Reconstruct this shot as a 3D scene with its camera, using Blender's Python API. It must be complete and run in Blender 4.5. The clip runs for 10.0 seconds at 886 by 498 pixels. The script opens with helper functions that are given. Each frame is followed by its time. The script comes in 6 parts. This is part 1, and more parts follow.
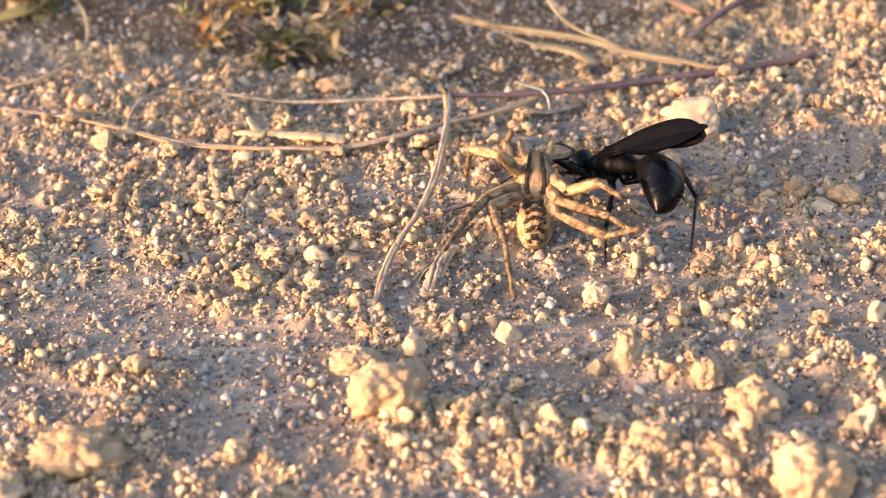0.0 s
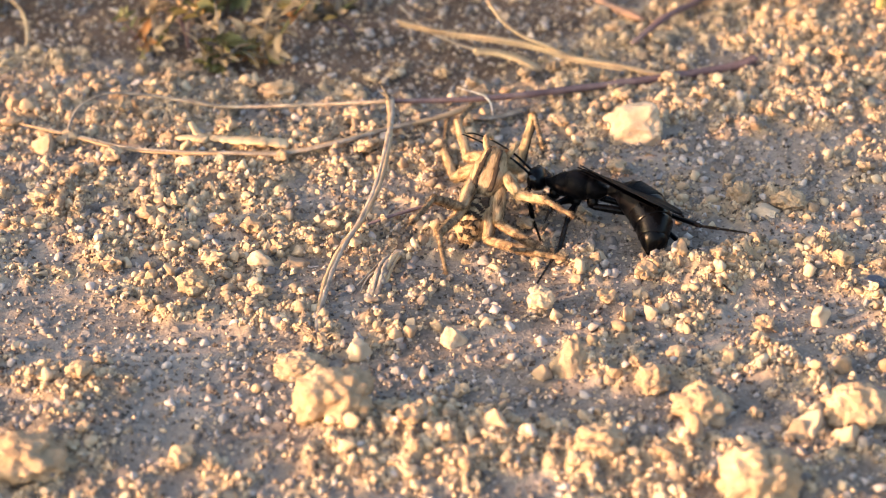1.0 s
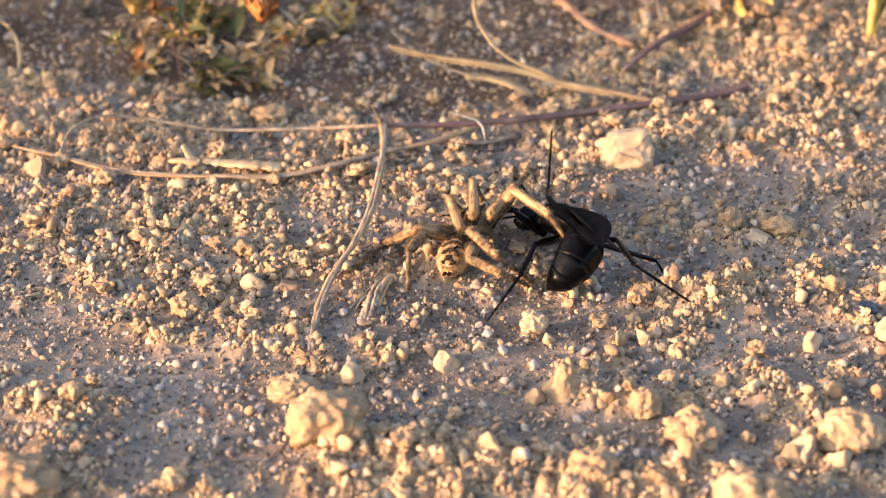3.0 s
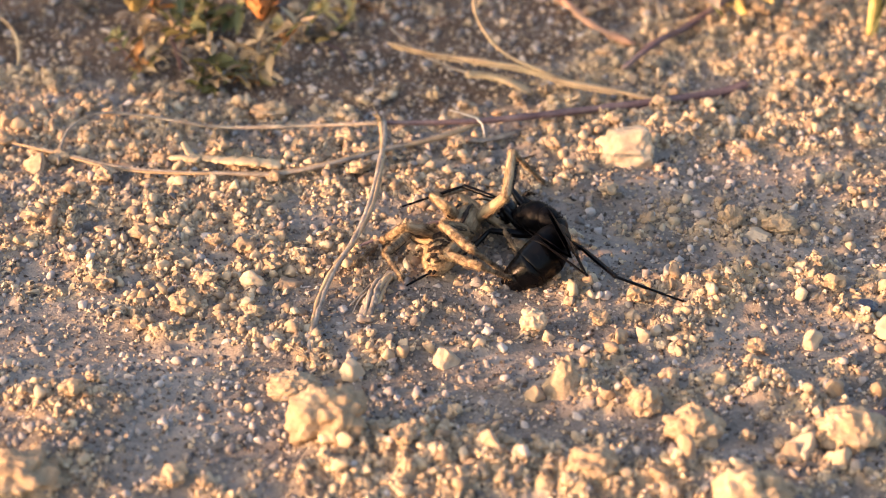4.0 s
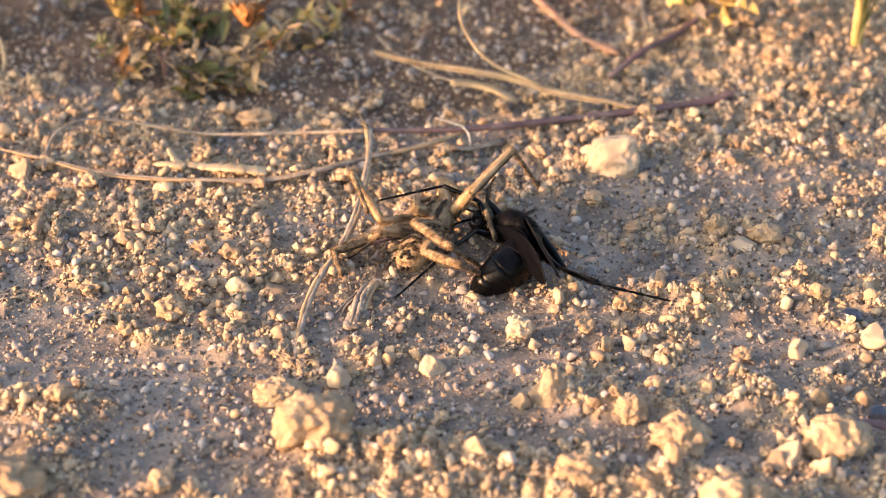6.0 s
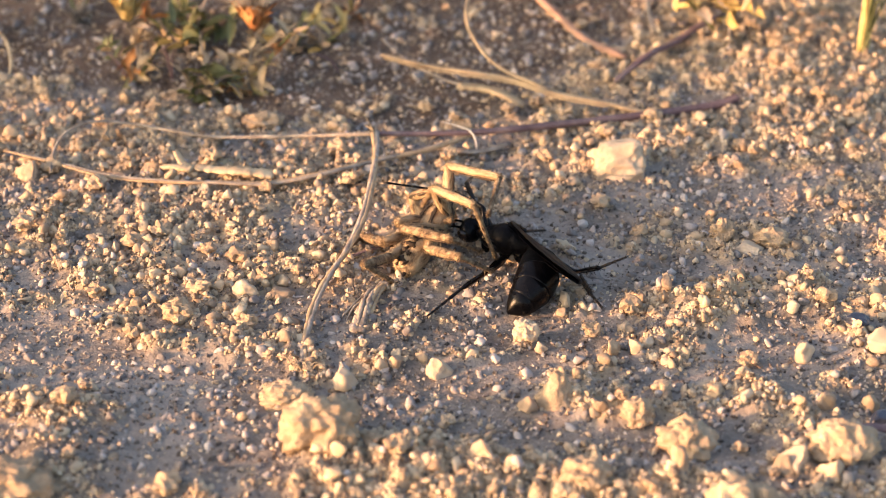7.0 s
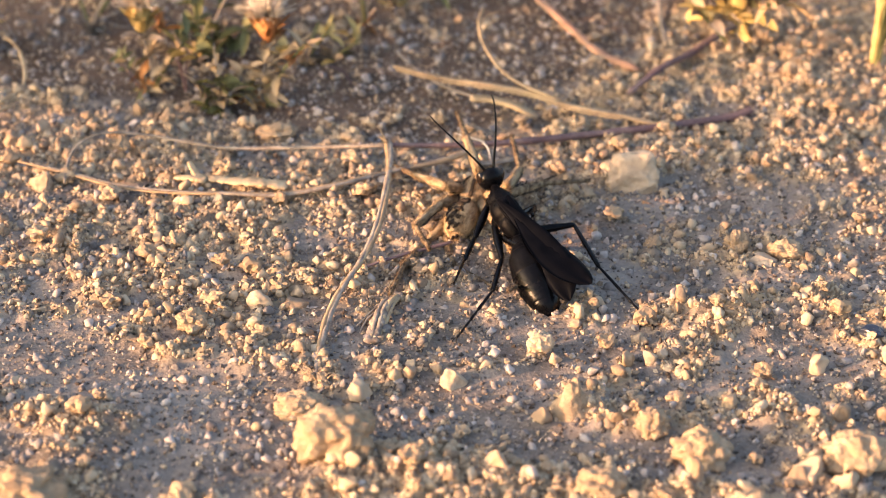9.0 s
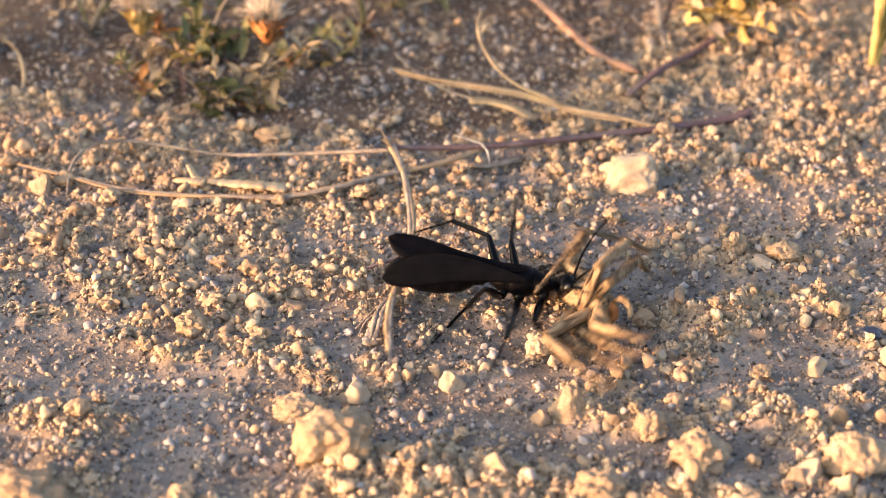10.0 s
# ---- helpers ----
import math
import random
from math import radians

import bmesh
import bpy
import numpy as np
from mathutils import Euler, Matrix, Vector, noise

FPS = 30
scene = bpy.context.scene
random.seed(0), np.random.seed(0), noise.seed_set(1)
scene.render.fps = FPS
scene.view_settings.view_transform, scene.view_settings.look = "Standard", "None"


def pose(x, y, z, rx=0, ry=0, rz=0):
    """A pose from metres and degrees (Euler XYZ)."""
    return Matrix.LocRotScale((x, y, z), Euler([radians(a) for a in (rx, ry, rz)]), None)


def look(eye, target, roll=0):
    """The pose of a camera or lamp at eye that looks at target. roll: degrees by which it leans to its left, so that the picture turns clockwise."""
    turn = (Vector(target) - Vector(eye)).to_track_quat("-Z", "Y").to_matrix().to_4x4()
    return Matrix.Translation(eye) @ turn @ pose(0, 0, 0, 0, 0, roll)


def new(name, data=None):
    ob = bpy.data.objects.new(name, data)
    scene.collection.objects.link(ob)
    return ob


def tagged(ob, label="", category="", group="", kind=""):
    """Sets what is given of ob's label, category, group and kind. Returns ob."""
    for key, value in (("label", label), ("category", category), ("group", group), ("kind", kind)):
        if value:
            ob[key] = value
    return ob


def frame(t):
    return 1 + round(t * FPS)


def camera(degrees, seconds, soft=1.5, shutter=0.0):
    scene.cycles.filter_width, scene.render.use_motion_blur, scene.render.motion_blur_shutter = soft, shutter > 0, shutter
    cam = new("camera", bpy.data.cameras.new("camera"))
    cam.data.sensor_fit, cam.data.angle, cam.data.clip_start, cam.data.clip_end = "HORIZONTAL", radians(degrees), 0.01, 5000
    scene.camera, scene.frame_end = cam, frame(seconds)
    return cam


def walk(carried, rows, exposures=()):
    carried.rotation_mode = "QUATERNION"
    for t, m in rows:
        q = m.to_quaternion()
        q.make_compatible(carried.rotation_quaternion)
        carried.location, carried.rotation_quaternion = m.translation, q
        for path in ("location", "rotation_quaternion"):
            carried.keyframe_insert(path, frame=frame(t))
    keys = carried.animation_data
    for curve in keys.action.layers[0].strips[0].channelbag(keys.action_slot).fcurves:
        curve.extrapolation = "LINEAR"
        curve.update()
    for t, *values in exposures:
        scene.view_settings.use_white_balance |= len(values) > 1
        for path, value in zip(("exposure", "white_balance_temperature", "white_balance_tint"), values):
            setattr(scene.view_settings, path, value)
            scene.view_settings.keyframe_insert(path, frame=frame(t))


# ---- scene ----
MM = 0.001

# ---------------------------------------------------------------- camera
cam = camera(22.0, 10.0, soft=0.9, shutter=0.3)
cam.data.dof.use_dof = True
cam.data.dof.focus_distance = 0.386
cam.data.dof.aperture_fstop = 22.0
walk(cam, [
    (0, pose(0.00508, -0.34418, 0.20095, 59.069, 0, 3.087) @ pose(0, 0, 0, 0, 0, -2.177)),
    (0.5, pose(0.00379, -0.34330, 0.20026, 59.015, 0, 1.837) @ pose(0, 0, 0, 0, 0, -1.532)),
    (1, pose(0.00298, -0.34376, 0.20049, 59.184, 0, 1.087) @ pose(0, 0, 0, 0, 0, -1.098)),
    (1.5, pose(0.00274, -0.34383, 0.20080, 59.425, 0, 0.825) @ pose(0, 0, 0, 0, 0, -0.929)),
    (2, pose(0.00131, -0.34467, 0.20139, 59.752, 0, 0.874) @ pose(0, 0, 0, 0, 0, -0.909)),
    (2.5, pose(0.00107, -0.34473, 0.20076, 59.902, 0, 0.683) @ pose(0, 0, 0, 0, 0, -0.712)),
    (4, pose(0.00049, -0.34482, 0.19968, 59.897, 0, 0.432) @ pose(0, 0, 0, 0, 0, -0.359)),
    (4.5, pose(0.00025, -0.34482, 0.19975, 59.864, 0, 0.334) @ pose(0, 0, 0, 0, 0, -0.272)),
    (5, pose(0.00000, -0.34529, 0.19935, 60.000, 0, 0.000) @ pose(0, 0, 0, 0, 0, 0.000)),
    (5.5, pose(-0.00071, -0.34537, 0.19907, 60.153, 0, -0.286) @ pose(0, 0, 0, 0, 0, 0.269)),
    (7, pose(-0.00193, -0.34548, 0.19908, 60.291, 0, -0.190) @ pose(0, 0, 0, 0, 0, 0.383)),
    (7.5, pose(-0.00232, -0.34599, 0.19895, 60.592, 0, -0.077) @ pose(0, 0, 0, 0, 0, 0.364)),
    (8, pose(-0.00332, -0.34647, 0.19912, 60.712, 0, -0.083) @ pose(0, 0, 0, 0, 0, 0.438)),
    (8.5, pose(-0.00286, -0.34605, 0.19876, 60.667, 0, 0.029) @ pose(0, 0, 0, 0, 0, 0.373)),
    (9, pose(-0.00338, -0.34611, 0.19845, 60.693, 0, -0.027) @ pose(0, 0, 0, 0, 0, 0.430)),
    (9.5, pose(-0.00281, -0.34627, 0.19888, 60.790, 0, -0.022) @ pose(0, 0, 0, 0, 0, 0.405)),
    (10, pose(-0.00280, -0.34619, 0.19874, 60.721, 0, 0.036) @ pose(0, 0, 0, 0, 0, 0.336)),
], exposures=[(0.0, 2.27, 6620, 18), (0.6, 2.26, 6620, 15), (1.3, 2.23, 6620, 15), (2.4, 2.07, 6650, 18), (10.0, 2.06, 6650, 18)])

# ---------------------------------------------------------------- light
SUN_AZ, SUN_EL = 203.0, 9.8      # degrees: where the sun stands, from +x towards +y, and above the horizon
world = bpy.data.worlds.new("evening_sky")
scene.world = world
world.use_nodes = True
wn = world.node_tree.nodes
sky = wn.new("ShaderNodeTexSky")
sky.sky_type = "NISHITA"
sky.sun_disc = False
sky.sun_elevation = radians(SUN_EL)
sky.sun_rotation = radians(90.0 - SUN_AZ)
sky.dust_density = 4.5
sky.ozone_density = 1.2
wn["Background"].inputs["Strength"].default_value = 0.152
world.node_tree.links.new(sky.outputs["Color"], wn["Background"].inputs["Color"])

sun_data = bpy.data.lights.new("sun", "SUN")
sun_data.energy = 2.45
sun_data.angle = radians(0.6)
sun_data.color = (1.0, 0.555, 0.30)
sun = new("sun", sun_data)
sun_way = Vector((math.cos(radians(SUN_EL)) * math.cos(radians(SUN_AZ)),
                  math.cos(radians(SUN_EL)) * math.sin(radians(SUN_AZ)), math.sin(radians(SUN_EL))))
sun.matrix_world = look(sun_way * 3.0, (0, 0, 0))


# ---------------------------------------------------------------- materials
def material(name, colors, rough=0.85, scale=400.0, fine=2500.0, bump=0.3, spec=0.3, island=0.0, objects=0.0,
             detail=6.0, height=0.0003, stretch=None):
    """colors: stops of a ramp that a coarse and a fine noise run through; island / objects: how far single pieces differ."""
    m = bpy.data.materials.new(name)
    m.use_nodes = True
    nt = m.node_tree
    n, l = nt.nodes, nt.links
    bsdf = n["Principled BSDF"]
    co = n.new("ShaderNodeTexCoord")
    big, small = n.new("ShaderNodeTexNoise"), n.new("ShaderNodeTexNoise")
    big.inputs["Scale"].default_value, small.inputs["Scale"].default_value = scale, fine
    way = co.outputs["Object"]
    if stretch:
        mp = n.new("ShaderNodeMapping")
        mp.inputs["Scale"].default_value = stretch
        l.new(way, mp.inputs["Vector"])
        way = mp.outputs["Vector"]
    for t in (big, small):
        t.inputs["Detail"].default_value = detail
        l.new(way, t.inputs["Vector"])
    mix = n.new("ShaderNodeMath")
    mix.operation = "MULTIPLY_ADD"
    l.new(small.outputs["Fac"], mix.inputs[0])
    mix.inputs[1].default_value = 0.45
    half = n.new("ShaderNodeMath")
    half.operation = "MULTIPLY_ADD"
    l.new(big.outputs["Fac"], half.inputs[0])
    half.inputs[1].default_value, half.inputs[2].default_value = 1.0, -0.225
    l.new(half.outputs[0], mix.inputs[2])
    last = mix.outputs[0]
    for share, node, out in ((island, "ShaderNodeNewGeometry", "Random Per Island"), (objects, "ShaderNodeObjectInfo", "Random")):
        if share:
            g = n.new(node)
            a = n.new("ShaderNodeMath")
            a.operation = "MULTIPLY_ADD"
            l.new(g.outputs[out], a.inputs[0])
            a.inputs[1].default_value = share
            b = n.new("ShaderNodeMath")
            b.operation = "ADD"
            l.new(last, b.inputs[0])
            b.inputs[1].default_value = -share / 2
            l.new(b.outputs[0], a.inputs[2])
            last = a.outputs[0]
    ramp = n.new("ShaderNodeValToRGB")
    while len(ramp.color_ramp.elements) < len(colors):
        ramp.color_ramp.elements.new(0.5)
    for e, (at, c) in zip(ramp.color_ramp.elements, colors):
        e.position, e.color = at, (*c, 1)
    l.new(last, ramp.inputs["Fac"])
    l.new(ramp.outputs["Color"], bsdf.inputs["Base Color"])
    bsdf.inputs["Roughness"].default_value = rough
    bsdf.inputs["Specular IOR Level"].default_value = spec
    if bump:
        b = n.new("ShaderNodeBump")
        b.inputs["Strength"].default_value, b.inputs["Distance"].default_value = bump, height
        l.new(mix.outputs[0], b.inputs["Height"])
        l.new(b.outputs["Normal"], bsdf.inputs["Normal"])
    return m


SOIL = material("dry_soil", [(0.25, (0.102, 0.085, 0.070)), (0.5, (0.224, 0.190, 0.160)), (0.75, (0.338, 0.290, 0.246))],
                0.95, 60, 1500, 1.0, 0.1, height=0.0006)
def add_crust(m):
    """Tan crust, and brown earth with shade put into its colour, by the mesh's own crust and shade values."""
    nt = m.node_tree
    n, l = nt.nodes, nt.links
    bsdf, ramp = n["Principled BSDF"], n["Color Ramp"]
    at = n.new("ShaderNodeAttribute")
    at.attribute_name = "crust"
    mix = n.new("ShaderNodeMix")
    mix.data_type = "RGBA"
    l.new(at.outputs["Fac"], mix.inputs["Factor"])
    l.new(ramp.outputs["Color"], mix.inputs["A"])
    tint = n.new("ShaderNodeValToRGB")
    for e, (at_, c) in zip(tint.color_ramp.elements, ((0.25, (0.21, 0.148, 0.108)), (0.75, (0.48, 0.365, 0.22)))):
        e.position, e.color = at_, (*c, 1)
    fac = [q for q in n if q.bl_idname == "ShaderNodeMath"][0]
    l.new(fac.outputs[0], tint.inputs["Fac"])
    l.new(tint.outputs["Color"], mix.inputs["B"])
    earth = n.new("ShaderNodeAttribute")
    earth.attribute_name = "earth_shade"
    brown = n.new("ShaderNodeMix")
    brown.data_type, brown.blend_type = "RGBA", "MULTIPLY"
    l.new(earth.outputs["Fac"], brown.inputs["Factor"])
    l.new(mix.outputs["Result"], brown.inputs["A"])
    # darker multiply tint: the weeds' shade put into the earth's colour
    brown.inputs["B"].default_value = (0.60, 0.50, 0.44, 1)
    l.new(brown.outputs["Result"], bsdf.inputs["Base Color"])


add_crust(SOIL)
CRUMB = material("soil_crumb", [(0.1, (0.068, 0.056, 0.047)), (0.5, (0.178, 0.151, 0.129)), (0.9, (0.355, 0.305, 0.258))], 0.95, 300, 2600, 0.4, 0.1, island=0.9)
GRAVEL = material("gravel", [(0.05, (0.225, 0.164, 0.114)), (0.32, (0.36, 0.27, 0.178)), (0.63, (0.435, 0.335, 0.222)), (0.95, (0.525, 0.422, 0.292))],
                  0.85, 300, 2600, 0.5, 0.2, island=0.9)
GREY = material("grey_pebble", [(0.1, (0.155, 0.137, 0.125)), (0.5, (0.28, 0.25, 0.228)), (0.9, (0.44, 0.395, 0.355))], 0.9, 300, 2200, 0.6, 0.2, island=0.9)
STONE = material("limestone", [(0.2, (0.28, 0.20, 0.13)), (0.5, (0.38, 0.28, 0.19)), (0.8, (0.50, 0.395, 0.285))],
                 0.9, 260, 1500, 0.8, 0.2, objects=0.5, height=0.0005)
WHITE_STONE = material("pale_limestone", [(0.2, (0.36, 0.27, 0.185)), (0.5, (0.46, 0.36, 0.25)), (0.8, (0.57, 0.47, 0.345))],
                       0.9, 160, 1300, 0.7, 0.2, height=0.0004)
CLOD = material("earth_clod", [(0.2, (0.255, 0.178, 0.114)), (0.5, (0.36, 0.268, 0.175)), (0.8, (0.465, 0.368, 0.257))],
                0.95, 220, 1300, 1.0, 0.1, objects=0.3, height=0.0008)
STRAW = material("dry_straw", [(0.25, (0.27, 0.19, 0.11)), (0.5, (0.44, 0.33, 0.20)), (0.8, (0.58, 0.47, 0.30))], 0.75, 200, 1800, 0.4, 0.3)
STEM = material("dead_stem", [(0.25, (0.095, 0.057, 0.062)), (0.5, (0.15, 0.098, 0.10)), (0.8, (0.26, 0.185, 0.165))], 0.7, 180, 1500, 0.4, 0.3)
HUSK = material("dull_dry_blade", [(0.25, (0.20, 0.14, 0.088)), (0.5, (0.32, 0.235, 0.145)), (0.8, (0.46, 0.36, 0.225))], 0.8, 200, 1800, 0.5, 0.2)
PINK = material("reddish_stem", [(0.25, (0.24, 0.14, 0.095)), (0.5, (0.37, 0.225, 0.155)), (0.8, (0.50, 0.34, 0.23))], 0.7, 150, 1300, 0.4, 0.3)
BARK = material("weathered_bark", [(0.25, (0.12, 0.10, 0.085)), (0.5, (0.26, 0.22, 0.18)), (0.8, (0.42, 0.37, 0.30))], 0.9, 300, 1600, 0.9, 0.15)
GREEN = material("green_leaf", [(0.25, (0.06, 0.07, 0.025)), (0.5, (0.12, 0.125, 0.045)), (0.8, (0.22, 0.20, 0.08))], 0.6, 150, 900, 0.3, 0.35, objects=0.4, island=0.4)
YELLOW = material("yellowing_leaf", [(0.25, (0.28, 0.20, 0.07)), (0.5, (0.45, 0.34, 0.13)), (0.8, (0.60, 0.50, 0.24))], 0.65, 150, 900, 0.3, 0.3, island=0.5)
RUST = material("rusty_bract", [(0.25, (0.25, 0.10, 0.035)), (0.5, (0.44, 0.20, 0.07)), (0.8, (0.60, 0.34, 0.14))], 0.75, 200, 1000, 0.4, 0.25, island=0.5)
FLUFF = material("seed_fluff", [(0.25, (0.42, 0.34, 0.24)), (0.5, (0.56, 0.49, 0.38)), (0.8, (0.70, 0.64, 0.54))], 0.9, 200, 1000, 0.2, 0.2, island=0.4)
BLACK = material("black_chitin", [(0.3, (0.0012, 0.0013, 0.0018)), (0.7, (0.0035, 0.0035, 0.0045))], 0.24, 900, 5000, 0.5, 0.13, height=0.0001)
VELVET = material("black_velvet", [(0.3, (0.0012, 0.0013, 0.0018)), (0.7, (0.004, 0.004, 0.0055))], 0.45, 900, 6000, 0.9, 0.07, height=0.0001)
WING = material("smoky_wing", [(0.3, (0.0012, 0.0013, 0.0022)), (0.7, (0.0035, 0.0036, 0.0052))], 0.5, 350, 3000, 0.4, 0.04, height=0.0001)
SLATE = material("blue_black_chip", [(0.3, (0.012, 0.018, 0.034)), (0.7, (0.04, 0.05, 0.075))], 0.3, 500, 3000, 0.3, 0.5)
EYE = material("dark_eye", [(0.3, (0.006, 0.004, 0.003)), (0.7, (0.02, 0.013, 0.01))], 0.12, 900, 5000, 0.0, 0.6)
FUR = material("tan_spider_hair", [(0.27, (0.05, 0.033, 0.021)), (0.42, (0.235, 0.162, 0.09)), (0.66, (0.45, 0.335, 0.20))], 0.8, 900, 5000, 0.9, 0.2, height=0.0004,
               stretch=(0.25, 1.0, 1.0))
BROWNFUR = material("brown_spider_hair", [(0.28, (0.04, 0.026, 0.017)), (0.44, (0.17, 0.115, 0.067)), (0.68, (0.36, 0.265, 0.155))], 0.8, 900, 5000, 0.9, 0.2, height=0.0004)
DARKFUR = material("dark_spider_hair", [(0.3, (0.022, 0.016, 0.012)), (0.7, (0.07, 0.05, 0.035))], 0.8, 500, 4000, 0.8, 0.2, height=0.0003)
FOOTFUR = material("dark_brown_leg_hair", [(0.28, (0.03, 0.02, 0.014)), (0.44, (0.12, 0.083, 0.05)), (0.68, (0.29, 0.21, 0.125))], 0.8, 900, 5000, 0.9, 0.2, height=0.0004)
ORANGE = material("orange_jaw_hair", [(0.3, (0.30, 0.10, 0.03)), (0.7, (0.50, 0.22, 0.07))], 0.7, 700, 4000, 0.5, 0.2)


# ---------------------------------------------------------------- mesh helpers, in millimetres
def mesh(name, verts, faces, mat, smooth=True):
    me = bpy.data.meshes.new(name)
    me.from_pydata([tuple(v) for v in np.asarray(verts, float) * MM], [], faces)
    me.materials.append(mat)
    me.polygons.foreach_set("use_smooth", [smooth] * len(me.polygons))
    me.update()
    return me


def thing(name, verts, faces, mat, label, category, group="", kind="", smooth=True):
    return tagged(new(name, mesh(name, verts, faces, mat, smooth)), label, category, group, kind)


def part(name, verts, faces, mat, parent, label="", smooth=True):
    ob = new(name, mesh(name, verts, faces, mat, smooth))
    ob.parent = parent
    return tagged(ob, label)


def join(pieces):
    """Several (verts, faces) as one."""
    vs, fs, n = [], [], 0
    for v, f in pieces:
        vs.append(np.asarray(v, float))
        fs += [tuple(i + n for i in q) for q in f]
        n += len(v)
    return np.concatenate(vs), fs


def rings(loops):
    """A skin over loops of equal length, closed at both ends."""
    k, vs, fs = len(loops[0]), np.concatenate(loops), []
    for i in range(len(loops) - 1):
        for j in range(k):
            a, b = i * k + j, i * k + (j + 1) % k
            fs.append((a, b, b + k, a + k))
    fs += [tuple(range(k))[::-1], tuple(range((len(loops) - 1) * k, len(loops) * k))]
    return vs, fs


def lathe(profile, k=16, squash=1.0):
    """A body along x from rows of x, half width, half height, z of the axis."""
    a = np.linspace(0, 2 * np.pi, k, endpoint=False)
    return rings([np.stack([np.full(k, x), np.cos(a) * ry, np.sin(a) * rz * np.where(np.sin(a) < 0, squash, 1) + z], 1)
                  for x, ry, rz, z in profile])


def dense(points, n):
    """n points on a smooth curve through the given ones."""
    p = np.asarray(points, float)
    p = np.concatenate([2 * p[:1] - p[1:2], p, 2 * p[-1:] - p[-2:-1]])
    out = []
    for u in np.linspace(0, len(p) - 3 - 1e-6, n):
        i, t = int(u) + 1, u - int(u)
        a, b, c, d = p[i - 1], p[i], p[i + 1], p[i + 2]
        out.append(0.5 * (2 * b + (c - a) * t + (2 * a - 5 * b + 4 * c - d) * t**2 + (3 * b - a - 3 * c + d) * t**3))
    return np.array(out)


def tube(points, r0, r1, n=40, k=8, flat=1.0, knots=0.08, seed=0, groove=0.0):
    """A tapered stalk through the points, a little uneven; flat: how thin it is upright; groove: a furrow along it."""
    rng = np.random.default_rng(seed)
    p = dense(points, n)
    t = np.gradient(p, axis=0)
    t /= np.linalg.norm(t, axis=1)[:, None]
    side = np.cross(t, (0, 0, 1.0))
    side /= np.linalg.norm(side, axis=1)[:, None] + 1e-9
    up = np.cross(side, t)
    r = np.linspace(r0, r1, n) * (1 + knots * rng.standard_normal(n))
    r[0] *= 0.6
    r[-1] *= 0.5
    a = np.linspace(0, 2 * np.pi, k, endpoint=False)
    g = 1 - groove * (np.cos(a - np.pi / 2) > 0.8)
    return rings([p[i] + r[i] * (np.outer(np.cos(a) * g, side[i]) + flat * np.outer(np.sin(a) * g, up[i])) for i in range(n)])


def ball(level):
    bm = bmesh.new()
    bmesh.ops.create_icosphere(bm, subdivisions=level, radius=1.0)
    v = np.array([x.co for x in bm.verts])
    f = [tuple(x.index for x in q.verts) for q in bm.faces]
    bm.free()
    return v, f


BALLS = {n: ball(n) for n in (1, 2, 3, 4, 5)}
BALLS[0] = (np.array([(1, 0, 0), (-1, 0, 0), (0, 1, 0), (0, -1, 0), (0, 0, 1), (0, 0, -1)], float),
            [(0, 2, 4), (2, 1, 4), (1, 3, 4), (3, 0, 4), (2, 0, 5), (1, 2, 5), (3, 1, 5), (0, 3, 5)])


def lattice(seed, size=64):
    return np.random.default_rng(seed).random((size, size))


LATS = [lattice(s) for s in range(12)]


def smooth_noise(x, y, step, s):
    """Noise from -1 to 1 whose bumps are about step wide."""
    g = LATS[s]
    u, v = np.asarray(x) / step + 17.3 * s, np.asarray(y) / step + 9.1 * s
    i, j = np.floor(u).astype(int), np.floor(v).astype(int)
    a, b = u - i, v - j
    a, b = a * a * (3 - 2 * a), b * b * (3 - 2 * b)
    n = len(g)
    q = lambda p, r: g[p % n, r % n]
    return 2 * ((q(i, j) * (1 - a) + q(i + 1, j) * a) * (1 - b) + (q(i, j + 1) * (1 - a) + q(i + 1, j + 1) * a) * b) - 1


# low bare hollows and low stony rises of the ground: x, y, half widths, height
HOLLOWS = [(-62, -34, 16, 6), (-46, -57, 19, 8), (-40, -41, 11, 7), (-10, -47, 12, 6), (6, -43, 11, 8), (19, -54, 15, 5), (46, -4, 24, 3.4), (52, -32, 9, 4),
           (22, 9, 12, 4), (44, 26, 22, 6.5), (62, -50, 9, 5)]
HOLLOWS += [(-15, -28, 6, 3), (28, -22, 7, 2.5), (34, -39, 5, 4), (-26, -12, 5, 2.5), (-52, -13, 6, 3), (10, -22, 8, 3), (40, -60, 6, 4), (-70, -12, 6, 3)]
RISES = [(-47, 20, 34, 18, 1.2), (-45, -9, 30, 9, 0.7), (-14, -30, 8, 6, 0.8), (43, -16, 9, 6, 1.7), (59, -13, 13, 7, 1.2), (-7, -65, 22, 7, 1.8), (25, -48.5, 9, 2.5, 1.2),
         (-57, -48, 9, 4, 1.2), (-59, -62, 11, 8, 2.4), (28, 50, 17, 11, 0.9), (66, 76, 28, 22, 1.5), (-24, -9, 8, 5, 0.8)]
